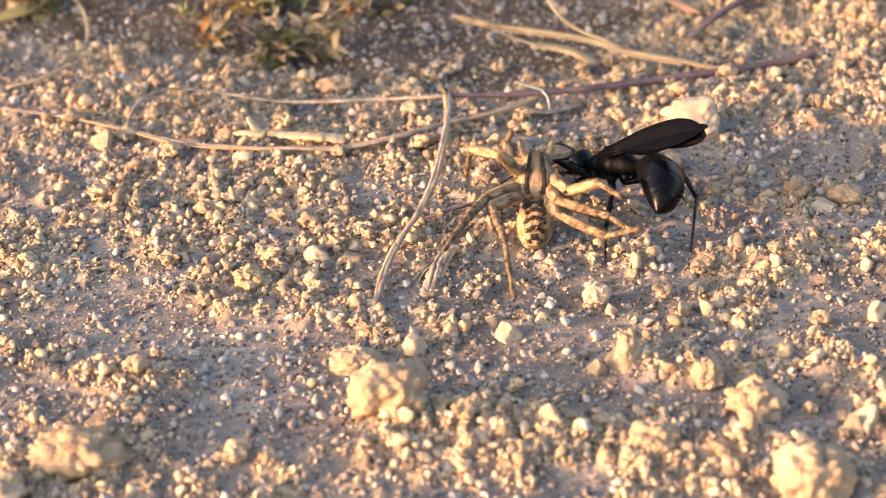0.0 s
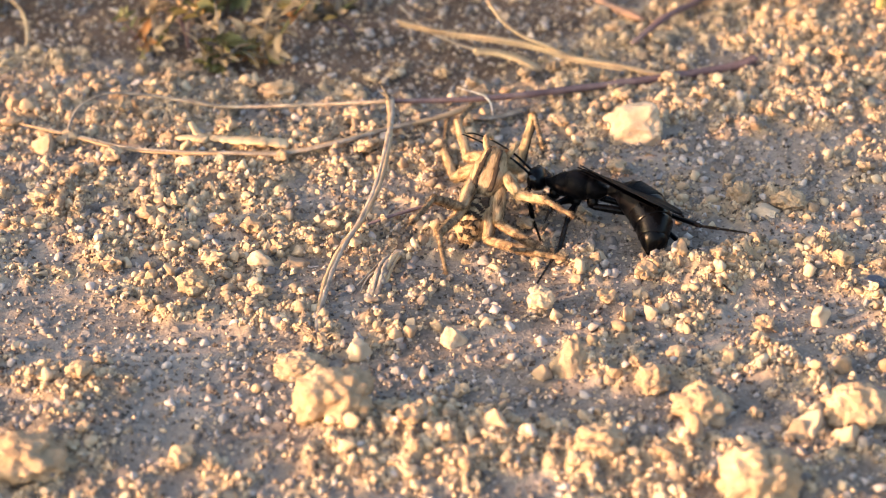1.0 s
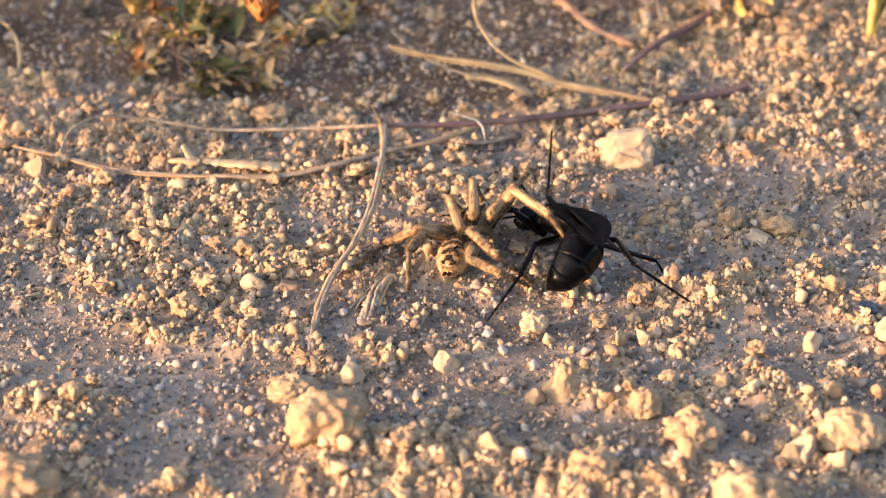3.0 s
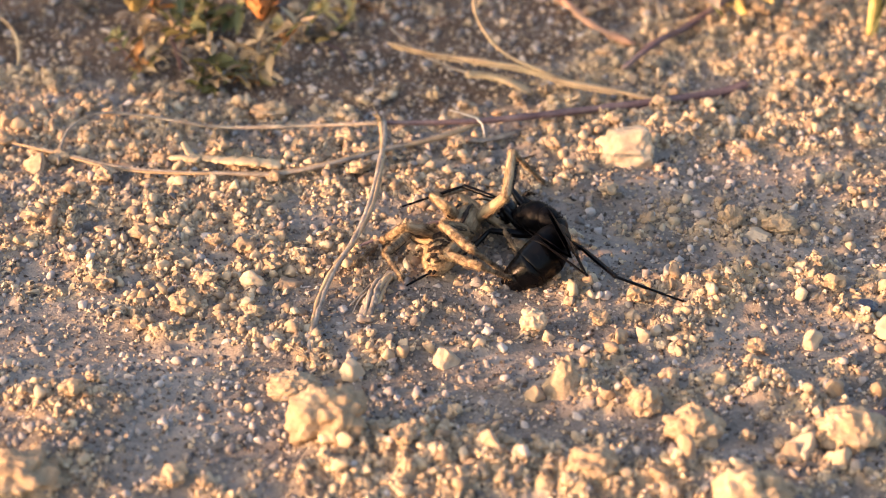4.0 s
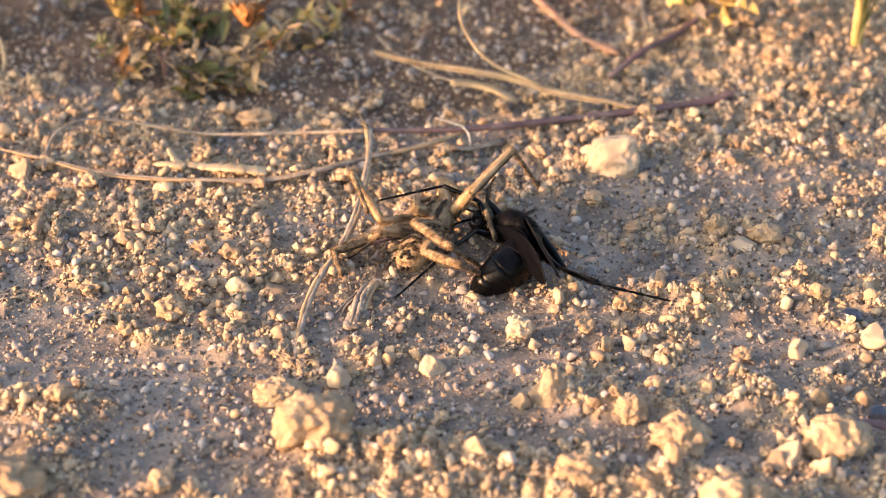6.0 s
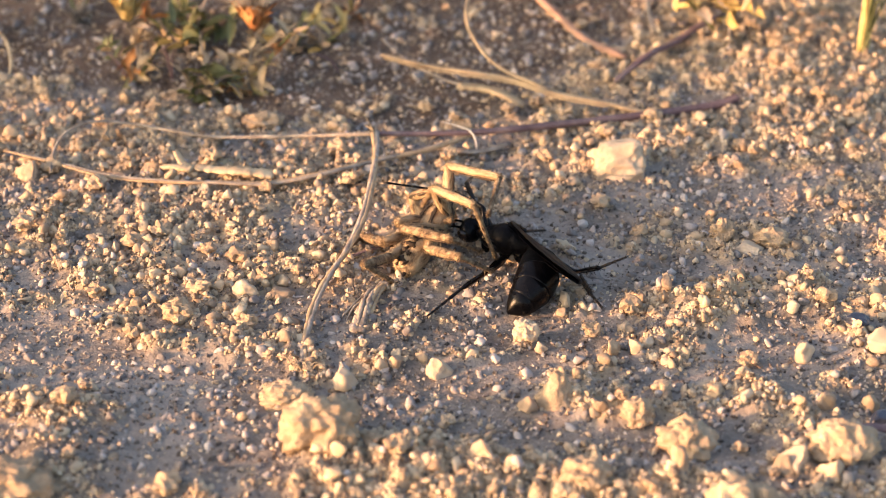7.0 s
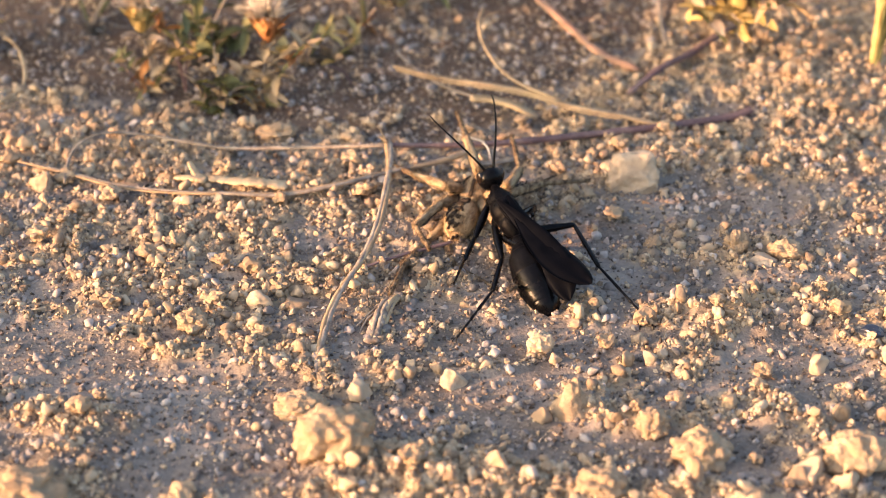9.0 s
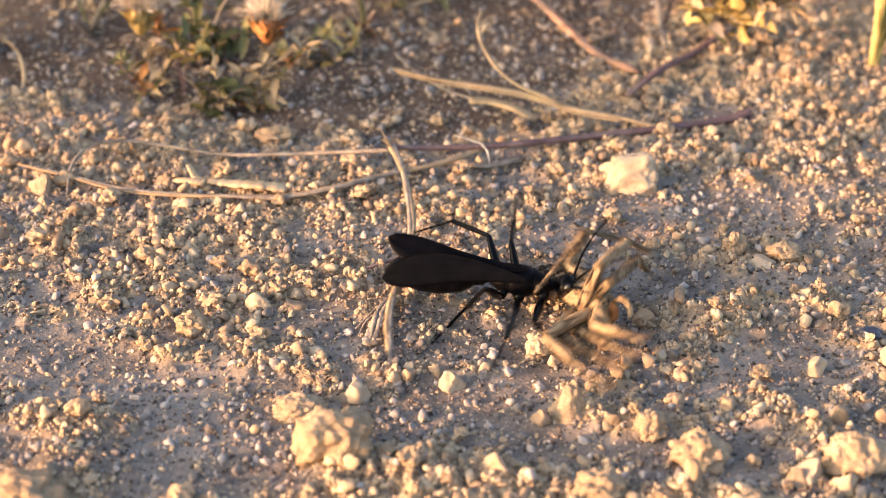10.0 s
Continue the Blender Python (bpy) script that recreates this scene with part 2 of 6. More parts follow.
RISES += [(48, -41, 8, 4, 1.0), (35, -69, 14, 5, 1.4), (55, -49, 9, 4, 1.2), (57, -2, 7, 4, 1.2), (-60, 120, 60, 30, 4.0), (88, 100, 40, 30, 2.0), (-36, -29, 8, 4, 0.9),
          (-47, -30, 5, 3, 0.7), (3, -33, 9, 3, 0.7), (30, 6, 6, 3, 0.5), (-10, 26, 16, 8, 0.8), (62, 40, 26, 9, 0.9), (27, 28, 11, 7, 0.5), (-66, 48, 22, 10, 0.8)]


def shaded_earth(x, y):
    """Earth with few stones under and behind the weeds, its shade put into the colour: 0 to 1."""
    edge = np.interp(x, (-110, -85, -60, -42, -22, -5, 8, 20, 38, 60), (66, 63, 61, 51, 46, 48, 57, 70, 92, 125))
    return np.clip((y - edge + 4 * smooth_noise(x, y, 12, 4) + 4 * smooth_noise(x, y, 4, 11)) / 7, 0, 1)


def stony(x, y):
    """How stony the ground is, from 0 in the bare hollows to about 1."""
    d = 0.42 + 0.30 * smooth_noise(x, y, 15, 5) + 0.42 * smooth_noise(x, y, 6, 6) + 0.40 * smooth_noise(x, y, 3, 7)
    for a, b, ra, rb in HOLLOWS:
        d = d - 0.85 * np.exp(-((x - a) / ra) ** 2 - ((y - b) / rb) ** 2)
    for a, b, ra, rb, h in RISES:
        d = d + 0.55 * np.exp(-((x - a) / ra) ** 2 - ((y - b) / rb) ** 2)
    return np.clip(d - 0.5 * shaded_earth(x, y), 0, 1.1)


def ground_z(x, y):
    x, y = np.asarray(x, float), np.asarray(y, float)
    z = 0.3 * smooth_noise(x, y, 26, 0) + 0.16 * smooth_noise(x, y, 9, 1)
    for a, b, ra, rb in HOLLOWS:
        z = z - 0.3 * np.exp(-((x - a) / ra) ** 2 - ((y - b) / rb) ** 2)
    for a, b, ra, rb, h in RISES:
        z = z + h * np.exp(-((x - a) / ra) ** 2 - ((y - b) / rb) ** 2)
    k = stony(x, y)
    lumps = np.abs(smooth_noise(x, y, 3.0, 2)) * 2.6 - 0.6
    crumbs = np.abs(smooth_noise(x, y, 1.7, 3)) * 2.6 - 0.6
    z = z + k * (0.55 + 0.75 * lumps + 0.5 * crumbs) + 0.10 * smooth_noise(x, y, 2.2, 8) + 0.06 * smooth_noise(x, y, 1.0, 9)
    far = np.clip((np.hypot(x, y - 20) - 260) / 300, 0, 1)
    return z * (1 - far)


# ---------------------------------------------------------------- ground
def graded(lo, hi, step, far):
    mid = np.arange(lo, hi + step / 2, step)
    out, d, a = [], step, hi
    while a < far:
        d *= 1.25
        a += d
        out.append(a)
    back, d, a = [], step, lo
    while a > -far:
        d *= 1.25
        a -= d
        back.append(a)
    return np.concatenate([back[::-1], mid, out])


gx, gy = graded(-118, 110, 0.58, 60000), graded(-88, 140, 0.60, 60000)
GX, GY = np.meshgrid(gx, gy)
gv = np.stack([GX.ravel(), GY.ravel(), ground_z(GX, GY).ravel()], 1)
w = len(gx)
cells = (np.arange(len(gy) - 1)[:, None] * w + np.arange(w - 1)[None]).ravel()
gq = np.stack([cells, cells + 1, cells + w + 1, cells + w], 1)
me = bpy.data.meshes.new("ground")
me.vertices.add(len(gv))
me.vertices.foreach_set("co", (gv * MM).astype(np.float32).ravel())
me.loops.add(gq.size)
me.loops.foreach_set("vertex_index", gq.astype(np.int32).ravel())
me.polygons.add(len(gq))
me.polygons.foreach_set("loop_start", np.arange(0, gq.size, 4, dtype=np.int32))
me.polygons.foreach_set("use_smooth", np.ones(len(gq), bool))
me.update(calc_edges=True)
me.materials.append(SOIL)
crust = me.attributes.new("crust", "FLOAT", "POINT")
crust.data.foreach_set("value", np.clip(stony(GX, GY) * 1.6 - 0.5 + 0.4 * smooth_noise(GX, GY, 1.8, 10), 0, 1).astype(np.float32).ravel())
earth_shade = me.attributes.new("earth_shade", "FLOAT", "POINT")
earth_shade.data.foreach_set("value", shaded_earth(GX, GY).astype(np.float32).ravel())
tagged(new("ground", me), "dry grey-brown dusty soil with small hollows", "ground", kind="structure")


def grains(name, count, lo, hi, level, seed, label, near=0.05, power=2.2, mat=GRAVEL, even=0.0, bare=0.0):
    """Loose gravel as one mesh: worn grains in clumps, thick on the stony rises and thin in the hollows; bare: how far they keep to bare soil."""
    rng = np.random.default_rng(seed)
    bv, bf = BALLS[level]
    bf = np.array(bf)
    shapes = []
    for s in range(60):
        q = bv * (1 + 0.17 * rng.standard_normal((len(bv), 1)))
        for _ in range(5):
            n = rng.standard_normal(3)
            n /= np.linalg.norm(n)
            q = q - np.outer(np.clip(q @ n - rng.uniform(0.4, 0.8), 0, None), n)
        shapes.append(q * (1.15, rng.uniform(0.8, 1.15), rng.uniform(0.7, 1.0)))
    shapes = np.array(shapes)
    x, y = rng.uniform(-118, 108, count * 9), rng.uniform(-88, 135, count * 9)
    inside = np.abs(x + 2) < 82 + (y + 70) * 0.17
    x, y = x[inside], y[inside]
    thick = stony(x, y)
    clump = np.clip(0.45 + 1.9 * smooth_noise(x, y, 2.3, 9) + 0.9 * smooth_noise(x, y, 5.0, 10), 0.12, 1) if mat == GRAVEL else 1 - bare * np.clip(thick, 0, 1)
    keep = rng.random(len(x)) < np.clip(np.maximum(2.2 * (thick - 0.32), even), near, 1) * clump
    x, y, thick = x[keep][:count], y[keep][:count], thick[keep][:count]
    count = len(x)
    r = lo + (hi - lo) * rng.random(count) ** power
    r = np.where(np.hypot(x + 1.8, y + 10.0) < 2.6, np.minimum(r, 0.4), r)     # scraped clear where the spider is dragged
    turn = rng.standard_normal((count, 4))
    turn /= np.linalg.norm(turn, axis=1)[:, None]
    qw, qx, qy, qz = turn.T
    R = np.stack([1 - 2 * (qy**2 + qz**2), 2 * (qx * qy - qz * qw), 2 * (qx * qz + qy * qw),
                  2 * (qx * qy + qz * qw), 1 - 2 * (qx**2 + qz**2), 2 * (qy * qz - qx * qw),
                  2 * (qx * qz - qy * qw), 2 * (qy * qz + qx * qw), 1 - 2 * (qx**2 + qy**2)], 1).reshape(-1, 3, 3)
    V = np.einsum("nij,nkj->nki", R, shapes[rng.integers(0, len(shapes), count)]) * r[:, None, None]
    V += np.stack([x, y, ground_z(x, y) + r * rng.uniform(-0.55, 0.4 + 0.5 * np.clip(thick, 0, 1), count)], 1)[:, None]
    k = bv.shape[0]
    faces = (bf[None] + (np.arange(count) * k)[:, None, None]).reshape(-1, 3)
    me = bpy.data.meshes.new(name)
    me.vertices.add(count * k)
    me.vertices.foreach_set("co", (V * MM).astype(np.float32).ravel())
    me.loops.add(faces.size)
    me.loops.foreach_set("vertex_index", faces.astype(np.int32).ravel())
    me.polygons.add(len(faces))
    me.polygons.foreach_set("loop_start", np.arange(0, faces.size, 3, dtype=np.int32))
    me.polygons.foreach_set("use_smooth", np.full(len(faces), level == 2))
    me.update(calc_edges=True)
    me.materials.append(mat)
    return tagged(new(name, me), label, "gravel", kind="stuff")


grains("gravel", 4800, 0.60, 1.30, 2, 3, "loose cream and tan gravel on dusty soil", 0.02, 2.4)
grains("fine_gravel", 34000, 0.34, 0.70, 1, 6, "fine cream and tan gravel grains on dusty soil", 0.06, 1.5)
grains("grey_gravel", 4800, 0.32, 1.10, 2, 9, "worn grey pebbles scattered over bare soil", 0.5, 1.8, GREY, 0.8, 0.75)
grains("grit", 37000, 0.17, 0.40, 0, 4, "fine cream and grey grit scattered over the soil", 0.09, 1.2)
grains("soil_crumbs", 58000, 0.15, 0.62, 0, 8, "grey-brown crumbs of dry soil", 0.5, 1.9, CRUMB, 0.9)


# ---------------------------------------------------------------- stones and clods
def rock(seed, sx, sy, sz, cuts, rough, level=3):
    """A worn stone: a ball with planes cut off and a rough skin; it stands on z = 0 and is bedded a little."""
    rng = np.random.default_rng(seed)
    v, f = BALLS[level]
    v = v.copy()
    for _ in range(cuts):
        n = rng.standard_normal(3)
        n[2] = abs(n[2]) * 0.7
        n /= np.linalg.norm(n)
        v -= np.outer(np.clip(v @ n - rng.uniform(0.5, 0.75), 0, None), n)
    for step, amp in ((0.9, 0.55), (0.5, 0.65), (0.26, 0.40), (0.13, 0.16)):
        off = np.array([noise.noise(Vector(p) / step + Vector((seed * 3.1, 0, 0))) for p in v])
        v = v * (1 + rough * amp * off)[:, None]
    v = v * (sx / 2, sy / 2, sz * 0.62)
    v[:, 2] += sz * 0.38
    return v, f


def lumpy_clod(seed, sx, sy, sz, count=16, level=5, core=0.84):
    """A clod of caked earth: rounded lumps grown together, pits between them."""
    rng = np.random.default_rng(seed)
    v, f = BALLS[level]
    reach = core * (1 + 0.46 * np.array([noise.noise(Vector(p) * 1.8 + Vector((seed * 2.3, 0, 0))) for p in v]))
    for i in range(count):
        r = rng.uniform(0.16, 0.40)
        d = rng.standard_normal(3)
        d[2] = abs(d[2]) * 0.8 - 0.1
        d *= (0.98 - r) / np.linalg.norm(d)
        along = v @ d
        inside = along**2 - d @ d + r * r
        reach = np.where(inside > 0, np.maximum(reach, along + np.sqrt(np.clip(inside, 0, None))), reach)
    v = v * reach[:, None]
    for k, amp in ((3.0, 0.13), (7.0, 0.10), (15.0, 0.055)):
        v = v * (1 + amp * np.array([noise.noise(Vector(p) * k + Vector((seed, 7, 1))) for p in v]))[:, None]
    return v * (sx / 2, sy / 2, sz * 0.62) + (0, 0, sz * 0.38), f


NEAR_STONES = [
    ("stone", WHITE_STONE, "pale cream angular limestone lying on gravel", 32.2, 31.5, 11.6, 8.5, 6.8, 8, 2),
    ("stone", CLOD, "cream pyramid-shaped stone on bare soil", 17.0, -45.5, 9.0, 8.0, 6.3, 35, 5),
    ("stone", WHITE_STONE, "rounded cream pebble on grey soil", -1.3, -36.8, 4.3, 4.0, 3.6, 0, 4),
    ("stone", WHITE_STONE, "pale pitted stone on fine gravel", 12.7, -27.5, 5.0, 4.2, 4.2, 0, 5),
    ("clod", CLOD, "large crumbly ochre clod of earth", -19.2, -58.5, 13.4, 9.6, 9.4, 10, 2),
    ("clod", CLOD, "low crumbly clod half buried in soil", -25.6, -45.0, 9.0, 6.5, 3.6, 0, 2),
    ("clod", CLOD, "crumbly tan clod with a sunlit top", 36.5, -57.5, 9.8, 7.0, 6.0, 0, 3),
    ("clod", CLOD, "crumbly tan clod with a broken face", 60.0, -60.0, 11.0, 8.0, 7.0, 0, 3),
    ("clod", CLOD, "broad ochre clod bedded in the soil", -65.0, -72.0, 15.0, 10.0, 6.5, 0, 2),
    ("clod", CLOD, "ochre clod bedded in the soil", -76.0, -80.0, 10.0, 8.0, 5.0, 0, 2),
    ("clod", CLOD, "large rounded pale clod of earth", 42.4, -79.0, 12.5, 9.0, 10.0, 0, 3),
]
OTHER_STONES = [
    ("clod", CLOD, "pale clod in loose gravel", 20.3, -69.0, 8.5, 6.5, 5.0, 0, 3),
    ("clod", CLOD, "rusty orange flat clod of earth", -35.5, 49.5, 8.4, 5.0, 3.0, 0, 3),
    ("clod", CLOD, "lumpy tan clod on gravel", 29.5, -51.0, 5.6, 4.6, 4.4, 0, 3),
    ("stone", STONE, "upright narrow tan stone", 34.6, -66.5, 3.4, 3.6, 6.6, 0, 4),
    ("stone", WHITE_STONE, "flat pale stone chip on bare soil", 53.2, 2.3, 7.4, 5.0, 1.8, 0, 5),
    ("clod", CLOD, "rounded tan clod on bare soil", 48.8, 7.0, 4.6, 4.4, 4.6, 0, 3),
    ("clod", CLOD, "crumbly low clod on bare soil", 57.4, 5.0, 6.4, 5.0, 3.4, 0, 3),
    ("stone", STONE, "flat grey stone in the gravel", -28.6, -14.2, 5.2, 4.4, 2.4, 0, 4),
    ("stone", WHITE_STONE, "blocky cream stone in the gravel", -34.0, -14.0, 4.8, 4.0, 3.2, 0, 5),
    ("clod", CLOD, "lumpy clod on a gravel patch", -44.9, -21.0, 5.8, 5.0, 3.6, 0, 3),
    ("stone", STONE, "squat tan stone on gravel", -77.5, 28.0, 5.6, 5.0, 4.4, 0, 4),
]
for n, (kind, mat, label, x, y, sx, sy, sz, turn, cuts) in enumerate(NEAR_STONES + OTHER_STONES):
    if kind == "clod" or "pitted" in label:
        v, f = lumpy_clod(n + 11, sx, sy, sz, 26 if sx > 8 else 15)
    else:
        v, f = rock(n + 11, sx, sy, sz, cuts + (5 if "angular" in label else 2), 0.34 if "angular" in label else 0.2, 5 if "angular" in label else 4)
    if "angular" in label:
        v[:, :2] = np.sign(v[:, :2]) * np.abs(v[:, :2] / (sx / 2, sy / 2)) ** 0.66 * (sx / 2, sy / 2)
        v[:, 2] = np.clip(v[:, 2], None, sz * 0.86 + 0.25 * (v[:, 2] - sz * 0.86)) + 0.06 * v[:, 0]
    if "pyramid" in label:
        b, f = BALLS[4]
        h = (b[:, 2] + 1) / 2
        out = b[:, :2] / (np.abs(b[:, :2]) ** 1.5).sum(1, keepdims=True).clip(1e-6) ** (1 / 1.5)
        wide = np.clip(np.where(h < 0.12, h / 0.12, 1), 0, 1) ** 0.5 * (1 - 0.86 * h ** 0.9) * np.sqrt(np.clip((1 - h) * 12, 0, 1))
        v = np.column_stack([out * wide[:, None] * (sx / 2, sy / 2) + h[:, None] * (0.7, 0.0), h * sz])
        v = v * (1 + 0.20 * np.array([noise.noise(Vector(p) * 0.55 + Vector((3, 1, 5))) + 0.7 * noise.noise(Vector(p) * 1.5) for p in v]))[:, None]
    ob = thing(kind, v, f, mat, label, kind)
    ob.matrix_world = pose(x * MM, y * MM, (float(ground_z(x, y)) - 0.12 * sz) * MM, 0, 0, turn)

PEBBLE_MESHES = []
for s in range(14):
    v, f = rock(100 + s, 1.0, 0.85, 0.75, 8, 0.36, 3)
    PEBBLE_MESHES.append(mesh("pebble", v, f, (STONE, WHITE_STONE, STONE, CLOD)[s % 4]))
CRUMB_MESHES = [mesh("crumb", *lumpy_clod(200 + s, 1.0, 0.85, 0.62, 14, 3, 0.55), CLOD, False) for s in range(9)]
PEBBLES = [(37.7, 27.0, 2.1), (40.8, 26.7, 1.9), (12.6, -47.7, 3.4), (27.1, -31.3, 3.1), (30.6, -30.8, 3.0), (32.8, -29.2, 2.3), (58.0, -31.7, 4.2),
           (-52.4, -18.0, 2.7), (59.2, -10.4, 3.0), (36.5, -16.0, 2.5), (-86.2, 45.0, 4.0), (-80.8, 50.2, 4.2), (5.2, -63.6, 5.6), (-3.3, -66.0, 4.6),
           (50.3, -64.5, 4.4), (57.4, -66.6, 4.3), (-16.0, -41.2, 4.4), (-8.4, -36.3, 2.8), (19.2, -18.8, 2.1), (42.2, -44.0, 3.2), (70.6, -30.3, 5.0), (59.6, -46.9, 4.2), (66.4, -46.1, 3.4), (52.5, -63.7, 5.5)]


def scatter_pebbles():
    rng = np.random.default_rng(21)
    spots = list(PEBBLES)
    while len(spots) < 230:
        x, y = rng.uniform(-90, 85), rng.uniform(-74, 110)
        if abs(x) > 72 + (y + 70) * 0.15:
            continue
        d = float(stony(x, y))
        if rng.random() < max(d, 0.05):
            spots.append((x, y, 1.5 + 1.9 * rng.random() ** 2.2))
    for x, y, size in spots:
        if len(PEBBLES) <= spots.index((x, y, size)) and rng.random() < 0.85:
            ob = new("earth_crumb", CRUMB_MESHES[int(rng.integers(0, len(CRUMB_MESHES)))])
            tagged(ob, "small caked crumb of ochre earth and grit", "clod", "caked crumbs on the soil")
            size *= 1.5
        else:
            ob = new("pebble", PEBBLE_MESHES[int(rng.integers(0, len(PEBBLE_MESHES)))])
            tagged(ob, "small worn tan pebble among loose gravel", "pebble", "pebbles on the soil")
        ob.matrix_world = pose(x * MM, y * MM, (float(ground_z(x, y)) + 0.05 * size) * MM, rng.uniform(-14, 14), rng.uniform(-14, 14),
                               rng.uniform(0, 360)) @ Matrix.Scale(size, 4)


scatter_pebbles()


# ---------------------------------------------------------------- dead stalks
def empty(name, label, category, at=(0, 0, 0), group=""):
    ob = new(name)
    ob.empty_display_size = 0.002
    ob.matrix_world = pose(at[0] * MM, at[1] * MM, at[2] * MM)
    return tagged(ob, label, category, group)


def at_ground(points, lift=0.0):
    """Points given above the plain z = 0, kept clear of the uneven soil."""
    return [(x, y, max(z, float(ground_z(x, y)) + lift)) for x, y, z in points]



MAIN = [(57.5, 59.5, 1.5), (52.9, 57.4, 1.5), (40.2, 52.4, 2.0), (25.6, 47.7, 3.0), (12.4, 42.5, 4.0), (3.7, 40.0, 4.5), (-5.9, 38.3, 5.0), (-13.6, 36.6, 6.0)]
THIN = [(-13.6, 36.4, 6.0), (-22.9, 37.6, 5.0), (-33.7, 38.9, 4.0), (-44.5, 39.7, 3.5), (-53.2, 41.5, 4.0), (-60.7, 42.2, 5.0), (-67.4, 40.6, 6.0),
        (-71.9, 38.0, 5.0), (-73.6, 34.7, 2.5), (-73.1, 26.0, 0.0)]
SWEEP = [(7.0, 42.4, 4.0), (-2.7, 35.5, 3.5), (-13.2, 30.1, 3.0), (-22.4, 23.5, 2.5), (-32.6, 20.9, 2.0), (-41.9, 20.7, 1.6), (-50.2, 21.2, 1.5), (-62.0, 24.5, 1.5), (-74.3, 30.8, 1.5), (-87.0, 36.9, 1.5), (-99.5, 41.1, 2.0)]
BLADE = [(-13.3, 69.4, 7.0), (-3.9, 64.3, 7.0), (5.0, 61.3, 7.0), (13.9, 59.6, 6.0), (21.5, 56.0, 5.0), (31.4, 53.9, 4.0), (40.2, 52.9, 2.5), (52.9, 57.4, 1.5)]
TENDRIL = [(4.6, 82.8, 14.0), (3.8, 77.9, 13.0), (4.5, 71.5, 11.5), (7.2, 64.1, 10.0), (11.1, 60.5, 8.0), (16.1, 58.6, 6.5), (23.8, 56.3, 4.0)]

stalk = empty("dead_stalk", "dead purple-brown weed stalk lying over the gravel", "plant stalk", (52.9, 57.4, 0))


def hang(name, vf, mat, parent, label=""):
    """A part whose mesh is given in the place's own millimetres."""
    ob = part(name, vf[0] - np.array(parent.matrix_world.translation) / MM, vf[1], mat, parent, label)
    return ob


hang("stem", tube(at_ground(MAIN, 1.2), 1.0, 0.5, 60, 10, 0.9, 0.05, 1), STEM, stalk, "purple-brown main stem")
for s, mat in ((-1, HUSK), (1, BARK)):
    wave = [0.36 * s * math.cos(i * 0.9) for i in range(len(SWEEP))]
    hang("side_stem", tube([(x + a * 0.5, y + a, z) for (x, y, z), a in zip(at_ground(SWEEP, 1.9), wave)], 0.56, 0.17, 70, 8, 0.85, 0.06, 7 + s), mat, stalk, "long curved dry strand")
hang("blade", join([tube(BLADE, 0.62, 0.85, 50, 8, 0.55, 0.05, 11), tube([(x + 0.5, y - 1.0, z - 0.4) for x, y, z in BLADE[:6]], 0.25, 0.4, 40, 6, 0.6, 0.06, 12)]),
     HUSK, stalk, "dull tan dry blade with a split tip")
hang("tendril", join([tube(TENDRIL, 0.38, 0.5, 40, 8, 0.7, 0.05, 13),
                      tube([(4.2, 74.6, 12.0), (5.4, 76.5, 13.0), (7.9, 78.0, 14.0)], 0.35, 0.2, 12, 6, 0.7, 0.05, 14),
                      tube([(4.0, 76.8, 12.8), (5.6, 79.6, 13.6), (8.0, 81.0, 14.2)], 0.32, 0.18, 12, 6, 0.7, 0.05, 15)]), HUSK, stalk, "curled dry tendril with forked tips")
hang("strand", tube([(-13.2, 79.3, 6.0), (-8.5, 72.0, 5.0), (-3.9, 67.5, 4.0), (2.9, 63.9, 3.0), (10.7, 61.5, 2.0)], 0.3, 0.5, 30, 6, 0.7, 0.06, 16), BARK, stalk, "grey-green withered strand")
hang("leaf", tube([(2.1, 60.9, 4.2), (6.2, 61.2, 3.8), (10.7, 59.6, 3.2), (15.1, 57.8, 1.4)], 1.2, 1.0, 24, 10, 0.6, 0.08, 17, 0.3), STRAW, stalk, "flat yellow-tan dry leaf")
hang("bract", join([tube([(-1.2, 41.8, 6.0), (2.0, 40.6, 5.6), (4.6, 39.9, 5.0)], 0.1, 0.3, 14, 6, 0.5, 0.05, 18),
                    tube([(4.2, 39.9, 5.0), (5.2, 38.2, 4.4), (5.6, 35.0, 3.4)], 0.3, 0.08, 14, 6, 0.5, 0.05, 19)]), FLUFF, stalk, "papery white bract")

# the bent stalk that is pushed aside at the end
BENT = [(-13.6, 37.4, 6.2), (-13.2, 29.0, 6.5), (-13.4, 17.9, 7.0), (-14.7, 4.0, 6.5), (-17.2, -5.5, 5.0), (-20.3, -12.7, 3.6), (-22.2, -19.5, 2.4),
        (-23.2, -27.5, 1.6), (-23.4, -32.0, 1.0), (-23.2, -36.6, 0.0)]
bent = empty("bent_stalk", "thin tan dry stalk bent over to the ground", "plant stalk", (-13.6, 36.6, 6.0))
for s, mat in ((-1, HUSK), (1, BARK)):
    wave = [0.38 * s * math.cos(i * 1.05) for i in range(len(BENT))]
    hang("strand", tube([(x + a * 0.8, y + a * 0.5, z) for (x, y, z), a in zip(BENT, wave)], 0.52, 0.46, 60, 8, 0.85, 0.07, 21 + s), mat, bent)
